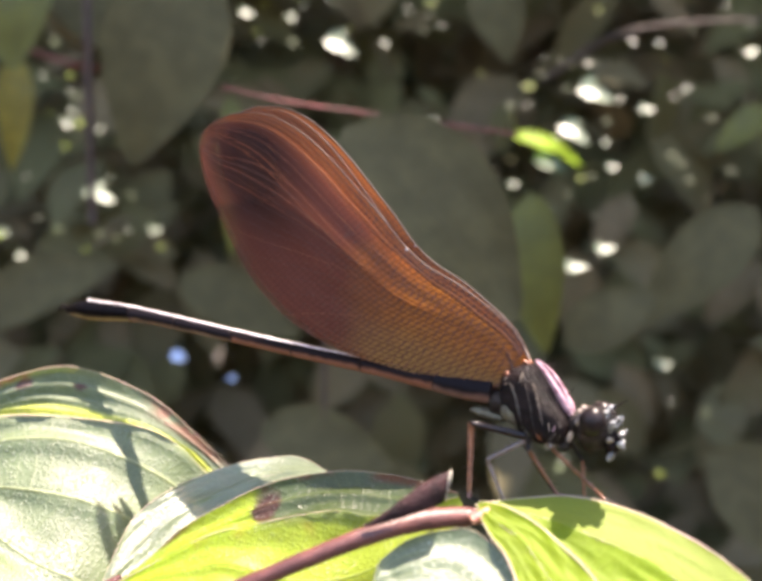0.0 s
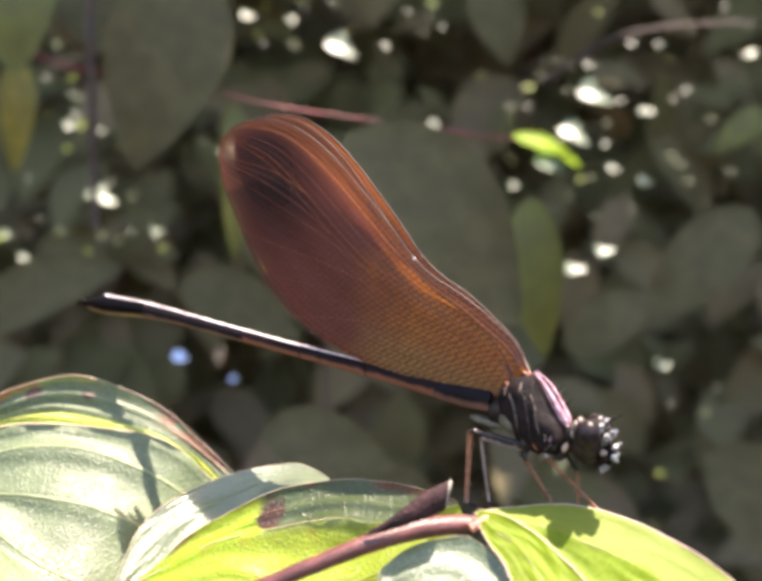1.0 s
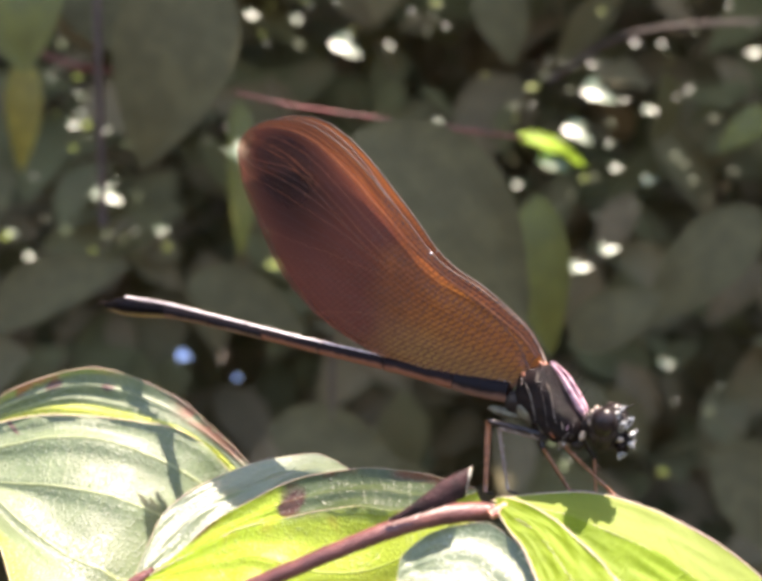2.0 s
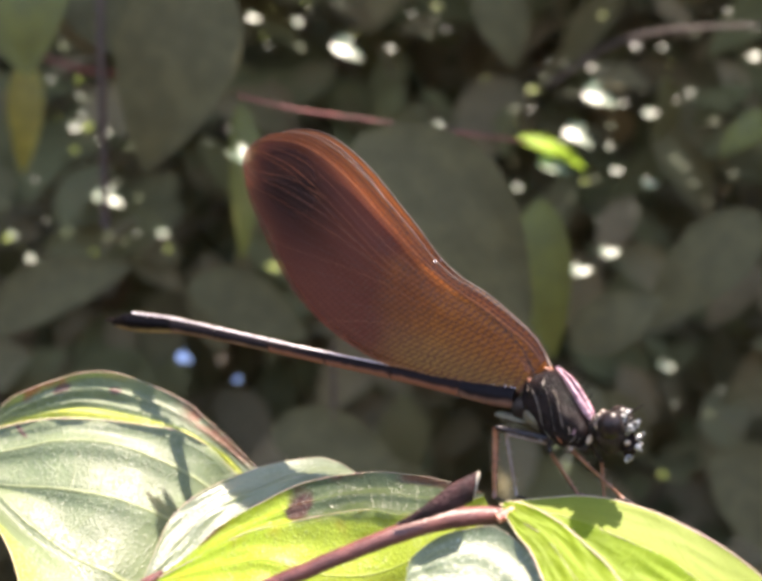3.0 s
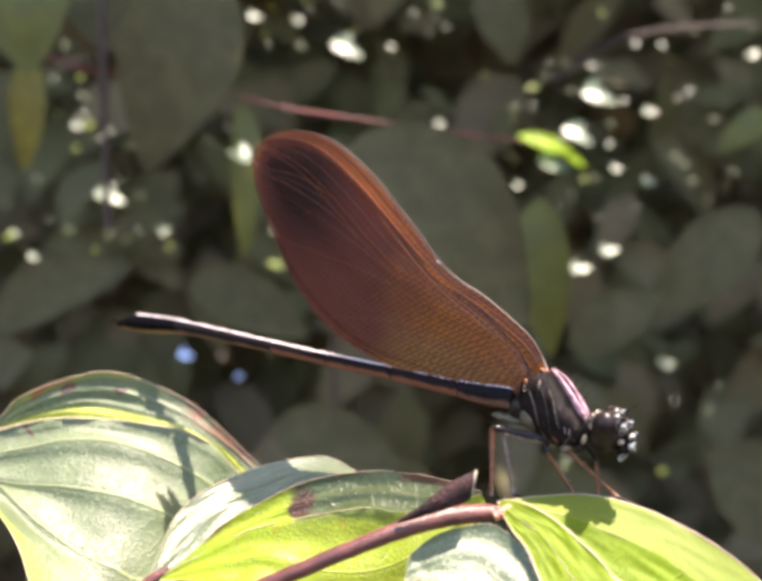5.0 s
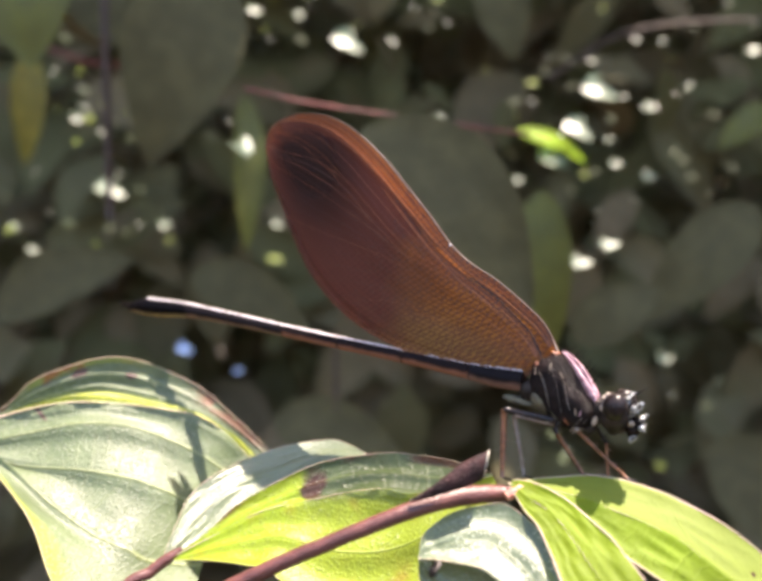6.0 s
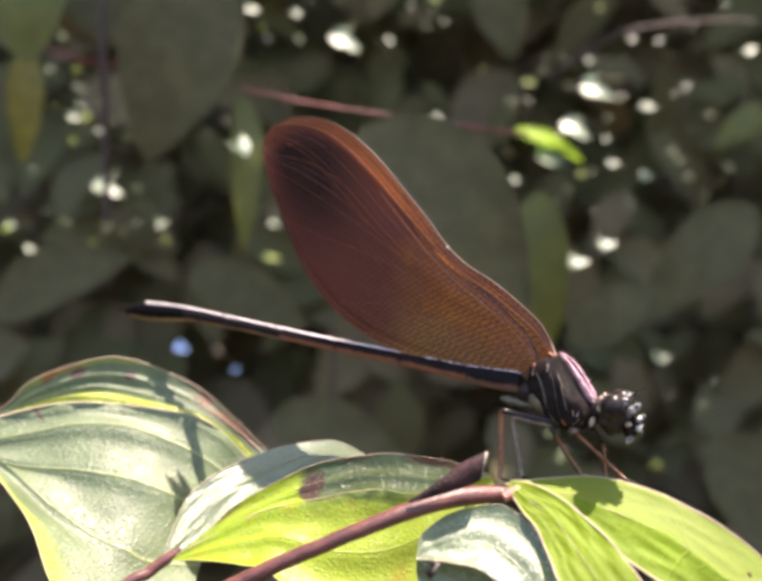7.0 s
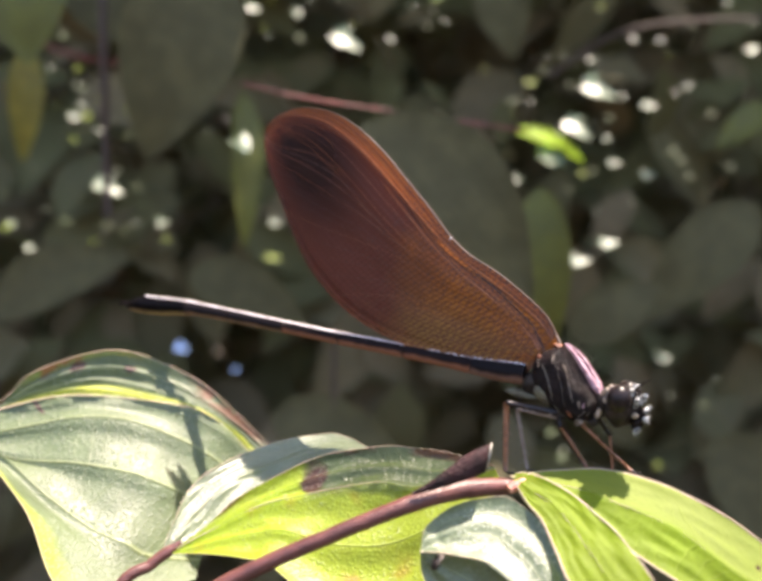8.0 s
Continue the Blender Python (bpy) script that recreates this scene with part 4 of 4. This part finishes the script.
big_leaf((119.2, 260.7, 26.5), (82.3, 260.6, -12), 24)
big_leaf((-36.6, 247.9, -41.5), (4, 248, -53.5), 22)
big_leaf((-44.5, 241.7, 58), (-44.6, 241.7, 10), 11, LEAF_OLIVE, face=(0.5, -1, 0.2))
big_leaf((-138.8, 278.7, -10.1), (-88.4, 278.8, 9.3), 26)
big_leaf((-76.2, 309.9, 4.5), (-30.5, 309.9, -17.4), 26)
big_leaf((50.4, 223.3, -15.0), (75.3, 223.4, -0.4), 17)
big_leaf((-112.2, 284.9, 112), (-90.3, 285, 82), 26)
big_leaf((41.3, 341, 132), (53.6, 341.1, 95), 26)
big_leaf((153.3, 322.7, 72.4), (132.1, 322.7, 54.7), 14, LEAF_OLIVE)
big_leaf((-20, 300, -70), (30, 300, -100), 40)
big_leaf((120, 300, -60), (160, 300, -100), 40)


def twig(pts, r0, r1, material=TWIG):
    bm = bmesh.new()
    P = spline([mm(*p) for p in pts], 24)
    tube(bm, P, [0.001 * (r0 + (r1 - r0) * i / 23) for i in range(24)], 7)
    return part("branch", bm, material, bush)


twig([(-33, 172, 42.8), (-31.1, 170, 41.9), (-19.6, 170, 39.3), (-2.3, 170, 36.8), (6.7, 172, 36.0), (30, 178, 34)], 0.32, 0.28, TWIG_RED)
twig([(-139, 309.7, 93), (-109.5, 309.7, 84.7), (-78, 309.8, 88.5)], 0.7, 0.7, TWIG_RED)
twig([(-89.5, 247.8, 110), (-88.8, 247.8, 72.7), (-87.4, 247.8, 20)], 1.2, 1.2)
twig([(-17.4, 248, -14.5), (-17.1, 248, -60)], 0.7, 0.7)
twig([(61, 310.1, 80), (99, 310.2, 99.5), (183.6, 310.3, 104)], 0.8, 0.8)
twig([(300, 400, -900), (290, 400, -300), (240, 380, -20), (190, 350, 120)], 8, 3)
twig([(-330, 420, -900), (-320, 420, -300), (-270, 400, -20), (-200, 350, 120)], 8, 3)

# leaves that the sun reaches through the gaps of the crown above
FLECKS = []


def sunlit_leaf(x, y, z, size, lime=False, turn=0.0, shine=1.0, material=None):
    p = mm(x, y, z)
    FLECKS.append((p, size * 0.0006 + 0.002))
    half = (SUN + (mm(0, 0, 0) - p).normalized()).normalized()
    face = (half + Vector((0.15 * math.sin(x * 3.1), 0, 0.12 * math.cos(z * 2.3))) * (2.0 - shine)).normalized()
    if lime:
        face = (SUN * 0.9 + Vector((0, -1, 0.1))).normalized()
    along = Vector((math.cos(radians(turn)), 0, math.sin(radians(turn))))
    along = (along - face * along.dot(face)).normalized()
    bm = bmesh.new()
    h = along * size * 0.0005
    simple_blade(bm, p - h, p + h, size * 0.00055, face, 0.15, 0.05, 10, x)
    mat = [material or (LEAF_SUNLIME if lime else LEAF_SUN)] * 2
    if size > 5 and not lime:
        b2 = bmesh.new()
        side = face.cross(along)
        o = p + side * size * 0.0004 - along * size * 0.0002
        simple_blade(b2, o - h * 0.5 - side * size * 0.0003, o + h * 0.3 + side * size * 0.0003, size * 0.0003, (face + 0.5 * along).normalized(), 0.1, 0.05, 8, z)
        part("leaf", b2, mat, bush)
    return part("leaf", bm, mat, bush)

sunlit_leaf(-66, 402.8, 136.2, 7.4, turn=20)
sunlit_leaf(-44.2, 402.9, 134.9, 5.8, turn=60)
sunlit_leaf(-20.2, 409.1, 121.5, 17.4, turn=-20)
sunlit_leaf(-58.7, 402.8, 122.8, 2.0)
sunlit_leaf(60.9, 496.1, 131.3, 3.2, True)
sunlit_leaf(101.5, 558.2, 139, 10.3, True, turn=30)
sunlit_leaf(89.1, 496.2, 112.8, 3.2)
sunlit_leaf(97.8, 372.2, 88.8, 17.3, turn=-15)
sunlit_leaf(121.3, 372.2, 82.1, 6.9, turn=-10)
sunlit_leaf(93.6, 397, 75.5, 16.9, turn=-40)
sunlit_leaf(81.7, 397, 61.2, 16.9, turn=-20)
sunlit_leaf(109.1, 397, 71.9, 4.1, turn=60)
sunlit_leaf(112.7, 397, 59.5, 5.7)
sunlit_leaf(100.9, 310.2, 41.9, 5.7, turn=10)
sunlit_leaf(78.9, 285.4, 14.2, 6.9, turn=30)
sunlit_leaf(68.6, 285.4, 7.7, 7.6, turn=20)
sunlit_leaf(182.4, 403.3, 131.1, 2.0)
sunlit_leaf(183.6, 403.4, 117.8, 7.4, turn=70)
sunlit_leaf(85.4, 403.2, 41.5, 2.6)
sunlit_leaf(23.9, 372, 76.5, 5.4, turn=-40)
sunlit_leaf(-179.1, 433.6, 113.9, 2.8)
sunlit_leaf(-164.7, 433.6, 113.9, 4.5, True)
sunlit_leaf(-166, 433.6, 88.6, 7.0, turn=30)
sunlit_leaf(-159.5, 433.6, 88.6, 6.3, True, turn=70)
sunlit_leaf(-125.9, 402.7, 85.3, 7.4, True)
sunlit_leaf(-130.4, 377.9, 43.3, 14.6, turn=-10)
sunlit_leaf(-109.2, 396.6, 29.1, 6.4, turn=40)
sunlit_leaf(-122.4, 396.5, 29.1, 2.5)
sunlit_leaf(-174.1, 396.4, 16.1, 5.7)
sunlit_leaf(-143.1, 396.5, 19.6, 3.2, True)
sunlit_leaf(-154.6, 396.5, 7.7, 7.3, turn=20)
sunlit_leaf(-185.6, 396.4, 26.8, 5.7, True, turn=60)
sunlit_leaf(-166.5, 396.4, 35.1, 2.0)
sunlit_leaf(-131.9, 396.5, 54.2, 2.5)
sunlit_leaf(-42.1, 228.0, 39.8, 7.5, turn=80)
FLECKS[-1] = (FLECKS[-1][0], 0.002)
sunlit_leaf(61.7, 300, -55.6, 5.0, turn=30, material=LEAF_DIM)
sunlit_leaf(65.4, 300, -64.8, 5.0, turn=60, material=LEAF_DIM)
FLECKS.append((mm(-19.6, 170, 39.3), 0.001))
sunlit_leaf(-75.9, 557.8, 17.1, 11.7, True)
sunlit_leaf(-51.1, 371.9, 27.3, 5.4)
sunlit_leaf(-138.2, 557.7, -45.8, 9.9, material=LEAF_SKY_GLINT)
sunlit_leaf(-90.5, 495.8, -53.2, 4.8, turn=30, material=LEAF_SKY_GLINT)
sunlit_leaf(139.9, 403.3, -37.2, 7.4, turn=30)
sunlit_leaf(166.5, 403.4, -48.2, 2.0)
sunlit_leaf(143.5, 403.3, -55.4, 2.0)
sunlit_leaf(169.3, 496.4, -111.4, 5.6, True)
sunlit_leaf(90.1, 403.2, -83.2, 2.6)
sunlit_leaf(161.6, 372.3, 69.7, 6.9, True, turn=60)
sunlit_leaf(-79.4, 402.8, 81.6, 2.6)
sunlit_leaf(-87.8, 402.8, 74.4, 2.0)
sunlit_leaf(110.4, 434.2, 120.3, 4.5)
sunlit_leaf(13.9, 434, 149, 2.8)
sunlit_leaf(27, 434, 152.9, 6.3, True)
sunlit_leaf(115.6, 434.2, 148.9, 4.5, True, turn=60)
sunlit_leaf(-188.2, 433.6, 60.5, 2.0)
sunlit_leaf(183.4, 434.3, 151.5, 2.8)
sunlit_leaf(104.8, 403.2, 36.7, 2.0)
sunlit_leaf(156, 434.3, 103.3, 2.8, turn=10)
sunlit_leaf(150.9, 403.3, 99.7, 3.9, turn=40)
sunlit_leaf(99.9, 434.2, 94.2, 2.1, True)
sunlit_leaf(69.9, 434.1, 91.6, 2.1, True)
sunlit_leaf(124.2, 403.3, 41.5, 2.0)
sunlit_leaf(94.7, 434.2, 122.9, 2.0)
sunlit_leaf(-40.8, 433.9, 151.7, 2.0)
sunlit_leaf(-57.5, 402.8, 141, 2.0, True)
sunlit_leaf(-176.5, 433.6, 94.4, 2.0, True)
sunlit_leaf(-153, 433.6, 97, 2.0, True)
sunlit_leaf(-129.5, 433.7, 78.7, 2.0, True)
sunlit_leaf(86.9, 434.1, 122.9, 2.0)
sunlit_leaf(152.1, 434.3, 122.8, 2.1, True)
sunlit_leaf(-173, 406, 99.2, 4.2, turn=-64, material=LEAF_DIM)
sunlit_leaf(-153.8, 415.3, 78.7, 2.7, turn=40, material=LEAF_DIM)
sunlit_leaf(-155.4, 408.6, 99.5, 2.8, turn=-42)
sunlit_leaf(-145.6, 440.6, 108.9, 2.2, turn=71, material=LEAF_DIM)
sunlit_leaf(-203.6, 448.1, 93.5, 4.1, True, turn=19, material=LEAF_DIM)
sunlit_leaf(-144.7, 408.4, 76.6, 3.6, turn=-46)
sunlit_leaf(-126.8, 384.3, 119.8, 5.4, True, turn=31, material=LEAF_DIM)
sunlit_leaf(-141.5, 410.8, 81.1, 4.0, turn=56)
sunlit_leaf(-169.8, 455.7, 108.4, 5.3, turn=-9, material=LEAF_DIM)
sunlit_leaf(-121.1, 386.9, 87.2, 5.4, turn=66)
sunlit_leaf(-147.3, 391.3, 85.7, 4.0, turn=-8)
sunlit_leaf(-190.7, 431, 109.3, 3.2, turn=-63, material=LEAF_DIM)
sunlit_leaf(-159.6, 398.9, 121.1, 5.1, turn=-69, material=LEAF_DIM)
sunlit_leaf(-150.8, 406.8, 86.1, 3.9, turn=-9, material=LEAF_DIM)
sunlit_leaf(-154.5, 400.4, 70.5, 4.1, True, turn=-72)
sunlit_leaf(-127.3, 398.8, 71.8, 4.4, True, turn=6, material=LEAF_DIM)
sunlit_leaf(103.7, 455.6, 53.6, 3.6, turn=53, material=LEAF_DIM)
sunlit_leaf(106.6, 435.5, 59.9, 5.4, True, turn=49)
sunlit_leaf(95.3, 438.7, 82.4, 3.5, turn=-14)
sunlit_leaf(103.3, 373.3, 77.3, 4.0, turn=-75, material=LEAF_DIM)
sunlit_leaf(93.1, 384.6, 76.2, 3.2, turn=10, material=LEAF_DIM)
sunlit_leaf(138.1, 438, 108.9, 2.1, turn=-65, material=LEAF_DIM)
sunlit_leaf(155, 406.6, 130.3, 3.0, turn=73, material=LEAF_DIM)
sunlit_leaf(91.8, 401.2, 99, 4.1, turn=-4, material=LEAF_DIM)
sunlit_leaf(152.8, 447.9, 135.3, 4.4, turn=-47)
sunlit_leaf(101.3, 446.9, 123.7, 2.7, True, turn=31, material=LEAF_DIM)
sunlit_leaf(131.9, 428.1, 130.2, 4.4, turn=-23)
sunlit_leaf(99.7, 387.9, 54.5, 4.3, True, turn=65, material=LEAF_DIM)
sunlit_leaf(99.7, 383.4, 106.2, 2.7, turn=67, material=LEAF_DIM)
sunlit_leaf(87.8, 447.2, 118.4, 4.8, turn=8, material=LEAF_DIM)
sunlit_leaf(123.4, 420.4, 98.4, 3.6, turn=26)
sunlit_leaf(83.1, 375.5, 76.1, 2.7, turn=42, material=LEAF_DIM)
sunlit_leaf(175.7, 464.1, 62.4, 5.3, turn=-24, material=LEAF_DIM)
sunlit_leaf(70.7, 442.2, 100.1, 5.4, turn=59, material=LEAF_DIM)
sunlit_leaf(88.4, 378.5, 104.7, 3.0, turn=-18, material=LEAF_DIM)
sunlit_leaf(71.1, 436.7, 56.6, 5.1, turn=30)
sunlit_leaf(-44.1, 441.2, 157.7, 3.0, True, turn=-75)
sunlit_leaf(-49.5, 459.2, 151.4, 3.2, turn=-16, material=LEAF_DIM)
sunlit_leaf(-17.1, 447.4, 143.6, 2.8, True, turn=-49)
sunlit_leaf(-41.7, 387.8, 117.4, 5.2, turn=-48, material=LEAF_DIM)
sunlit_leaf(-26.5, 430.3, 154.1, 2.2, turn=-11)
sunlit_leaf(-63.8, 420.1, 132.8, 3.1, True, turn=-80)
sunlit_leaf(-21.6, 376.2, 115, 3.7, True, turn=-72)
sunlit_leaf(-23.8, 418.6, 147.7, 3.1, True, turn=9, material=LEAF_DIM)
sunlit_leaf(-157.8, 399.9, 29.9, 5.5, True, turn=29, material=LEAF_DIM)
sunlit_leaf(-197.1, 438.2, 23.9, 2.3, turn=-35, material=LEAF_DIM)
sunlit_leaf(-201.8, 432, 28.6, 4.2, turn=-69, material=LEAF_DIM)
sunlit_leaf(-139.7, 406.3, 28.3, 4.5, turn=27, material=LEAF_DIM)
sunlit_leaf(-102.6, 373.4, 26.7, 2.9, True, turn=71, material=LEAF_DIM)
sunlit_leaf(-189.8, 411.2, 29, 5.3, turn=15)
sunlit_leaf(-121.8, 452.7, 24.4, 4.4, True, turn=55)
sunlit_leaf(-135, 439.9, 18.1, 2.4, turn=70, material=LEAF_DIM)
sunlit_leaf(-127.6, 393.7, 25.5, 3.8, turn=64, material=LEAF_DIM)
sunlit_leaf(-177.2, 388.3, 6.1, 4.9, True, turn=-49)
sunlit_leaf(-196.2, 416.4, 44.9, 3.0, turn=-4, material=LEAF_DIM)
sunlit_leaf(-135.3, 443.1, 51.8, 4.5, turn=-53, material=LEAF_DIM)
sunlit_leaf(171.5, 423.8, 89.6, 5.0, turn=-34, material=LEAF_DIM)
sunlit_leaf(170.2, 389.1, 76.1, 4.2, True, turn=20, material=LEAF_DIM)
sunlit_leaf(169.4, 459.6, 70.9, 5.4, turn=16, material=LEAF_DIM)
sunlit_leaf(163.5, 410.7, 46, 2.6, turn=65, material=LEAF_DIM)
sunlit_leaf(180.3, 420.5, 61.4, 4.3, turn=-42, material=LEAF_DIM)
sunlit_leaf(149.2, 417.3, 69.3, 5.3, turn=70, material=LEAF_DIM)
sunlit_leaf(142.7, 397.2, -5.2, 4.0, True, turn=0)
sunlit_leaf(168.2, 422.4, -63, 4.3, turn=25, material=LEAF_DIM)
sunlit_leaf(34.2, 463.5, 150.5, 3.1, turn=-12)
sunlit_leaf(22.9, 388, 130.8, 3.1, turn=-44, material=LEAF_DIM)
sunlit_leaf(22.9, 437.2, 139.3, 4.0, True, turn=62, material=LEAF_DIM)
sunlit_leaf(1.7, 378.7, 114.5, 4.7, turn=-69)
big_leaf((65, 402.5, 77.0), (99.0, 402.6, 61.0), 13, LEAF_BRIGHT, face=(0.3, -0.8, 0.7), label="bright lime-green leaf in a shaft of sun")
FLECKS.append((mm(82, 402, 69), 0.021))

# the crowded dull leaves behind, too many to count
rng = random.Random(5)
bm = bmesh.new()
for k in range(4200):
    y = rng.uniform(0.55, 1.5)
    x = rng.uniform(-0.62, 0.62) * y
    z = EYE + rng.uniform(-0.5, 0.5) * y
    p = Vector((x, y, z))
    d = Vector((rng.uniform(-1, 1), rng.uniform(-0.4, 0.4), rng.uniform(-1, 0.3))).normalized() * rng.uniform(0.035, 0.10)
    if any((p + d * e - q).cross(SUN).length < r + 0.036 for q, r in FLECKS for e in (0, 0.5, 1)) or (p - Vector((-0.09, 0.612, 0.823))).length < 0.08:
        continue
    simple_blade(bm, p, p + d, d.length * 0.5, Vector((rng.uniform(-0.5, 0.5), -1, rng.uniform(0, 1))).normalized(), 0.2, 0.08, 5, k * 0.37)
tagged(part("foliage", bm, [LEAF_FAR, LEAF_FAR], bush, "dense dull green leaves deep in shade"), kind="stuff")


def thicket():
    """Woods farther back: upright trunks and a deep mass of leaves that closes the view."""
    rng = random.Random(8)
    wood = tagged(new("thicket"), "dense dark thicket closing the view behind the bush", "thicket", kind="stuff")
    bm = bmesh.new()
    for k in range(7000):
        ang = rng.uniform(-math.pi, math.pi)
        rad = rng.uniform(1.7, 2.6)
        if ang < -2.3 or ang > 2.3:
            rad += 1.2
        p = Vector((math.sin(ang) * rad, math.cos(ang) * rad, rng.uniform(0.0, 2.6) if abs(ang) < 1.6 else rng.uniform(0, 1.2)))
        d = Vector((rng.uniform(-1, 1), rng.uniform(-1, 1), rng.uniform(-1, 0.3))).normalized() * rng.uniform(0.12, 0.28)
        simple_blade(bm, p, p + d, d.length * 0.6, Vector((-p.x, -p.y, 0.6)).normalized(), 0.2, 0.08, 4, k * 0.3)
    for k in range(2600):
        ang, rad = rng.uniform(-0.75, 0.75), rng.uniform(2.7, 3.3)
        p = Vector((math.sin(ang) * rad, math.cos(ang) * rad, rng.uniform(0.9, 2.9)))
        d = Vector((rng.uniform(-1, 1), rng.uniform(-1, 1), rng.uniform(-1, 0.3))).normalized() * rng.uniform(0.2, 0.34)
        simple_blade(bm, p, p + d, d.length * 0.65, Vector((-p.x, -p.y, 0.4)).normalized(), 0.2, 0.08, 4, k * 0.3)
    tagged(part("foliage", bm, [LEAF_LIFTED, LEAF_LIFTED], wood), kind="stuff")
    bm = bmesh.new()
    for k in range(26):
        ang = -math.pi + 2 * math.pi * k / 26
        rad = rng.uniform(2.2, 2.8) + (1.2 if abs(ang) > 2.3 else 0)
        p = Vector((math.sin(ang) * rad, math.cos(ang) * rad, 0))
        tube(bm, [p, p + Vector((rng.uniform(-0.1, 0.1), rng.uniform(-0.1, 0.1), 2.6 if abs(ang) < 1.6 else 1.2))], [0.03, 0.015], 7)
    part("stems", bm, BARK, wood)


thicket()


def tree():
    """A tree added out of view to shade the bush: gaps left in its crown let the sun through here and there."""
    rng = random.Random(21)
    ob = tagged(new("tree"), "unseen leafy tree added to shade the bush", "tree")
    bm = bmesh.new()
    tube(bm, spline([Vector((1.9, 2.6, 0)), Vector((1.85, 2.55, 1.0)), Vector((1.6, 2.3, 2.2)), Vector((1.2, 1.9, 3.2))], 20), [0.12 - 0.004 * i for i in range(20)], 12)
    for k in range(7):
        a = Vector((1.75 - 0.05 * k, 2.5 - 0.06 * k, 1.3 + 0.22 * k))
        b = Vector((rng.uniform(-0.8, 1.2), rng.uniform(0.8, 2.2), 0))
        b.z = EYE + 0.5 + 0.5 * (b.y - 0.3)
        tube(bm, spline([a, a.lerp(b, 0.5) + Vector((0, 0, 0.03)), b], 12), [0.035 - 0.0025 * i for i in range(12)], 7)
    part("trunk", bm, BARK, ob)
    bm = bmesh.new()

    def sunlit(p, d, half):
        """Whether a leaf from p along d stands in one of the shafts of sun."""
        return any(min((p + d * k - q).cross(SUN).length for k in (0.0, 0.33, 0.67, 1.0)) < r + half for q, r in FLECKS)

    for k in range(10600):
        near = k < 8200
        y = rng.uniform(-0.15, 1.7) if near else rng.uniform(1.4, 3.2)
        x = rng.uniform(-0.55, 1.3) * (0.5 + 0.4 * y) if near else rng.uniform(-1.4, 2.8)
        p = Vector((x, y, EYE + 0.42 + 0.55 * max(0.0, y - 0.3) + rng.uniform(0, 0.3)))
        d = Vector((rng.uniform(-1, 1), rng.uniform(-1, 1), rng.uniform(-0.5, 0.2))).normalized() * (rng.uniform(0.05, 0.11) if near else rng.uniform(0.14, 0.24))
        for smaller in (1.0, 0.6, 0.6, 0.6):
            d *= smaller
            c = p + d * 0.5
            free = c.y - SUN.y / SUN.z * (c.z - EYE) > 0.104 + d.length * 0.5 and not sunlit(p, d, d.length * 0.31)
            if free:
                break
        if not free:
            continue
        simple_blade(bm, p, p + d, d.length * 0.62, Vector((rng.uniform(-0.4, 0.4), rng.uniform(-0.4, 0.4), 1)).normalized(), 0.1, 0.05, 3, k * 0.21)
    tagged(part("crown", bm, [LEAF_SHADE, LEAF_SHADE], ob, "added crown of broad leaves with gaps left for the sun"), kind="stuff")


tree()


# ---- what moves ----
def motions():
    def stand(yaw, pitch):
        f = Vector((0.873, -0.488, 0.0)) * (ORIGIN[0] * 0.001)
        return pose(0.010 + f.x, 0.0659 + f.y, EYE + ORIGIN[1] * 0.001, 0, pitch, TILTZ + yaw)
    walk(bug, [(0.0, stand(2.0, 0.7)), (0.25, stand(1.5, 2.2)), (0.5, stand(1.0, 3.1)), (1.0, stand(0.7, 2.6)), (1.5, stand(0.3, 2.4)), (1.7, stand(0.25, 2.1)),
               (2.4, stand(0.1, 0.8)), (3.0, stand(0, 0)), (5.0, stand(0, 0.0)), (5.5, stand(0, 0.35)), (6.5, stand(0, 0)), (7.0, stand(0, -0.25)), (8.0, stand(0, -0.4))])
    # the near forewing opens a little at first and then folds onto the others
    w = WING_NEAR.location.copy()
    walk(WING_NEAR, [(t, pose(*w, 0, a, b)) for t, a, b in ((0.0, -2.9, 2.0), (0.5, -2.9, 1.6), (1.5, -2.6, 1.2), (3.0, -2.0, 0.8), (4.0, -1.5, 0.5), (5.3, -0.3, 0.0), (5.5, -0.7, 0.0), (6.0, 0, 0), (7.0, 0, 0), (7.5, -0.8, 0.2), (8.0, 0, 0))])
    for ob in WINGS_FOLDED:
        w = ob.location.copy()
        walk(ob, [(t, pose(*w, 0, a, 0)) for t, a in ((0.0, -0.3), (1.5, -0.5), (3.0, -0.4), (4.0, -0.3), (5.3, 0), (8.0, 0))])
    h, k = THIGH.location.copy(), SHIN.location.copy()
    walk(THIGH, [(t, pose(*h, 0, a, 0)) for t, a in ((0.0, -38), (0.1, -12), (0.2, 8), (0.3, -3), (0.4, 0), (1.0, 0), (8.0, 0))])
    walk(SHIN, [(t, pose(*k, 0, a, 0)) for t, a in ((0.0, 24), (0.1, 12), (0.2, -4), (0.3, 8), (0.4, 0), (1.0, 0), (8.0, 0))])


motions()
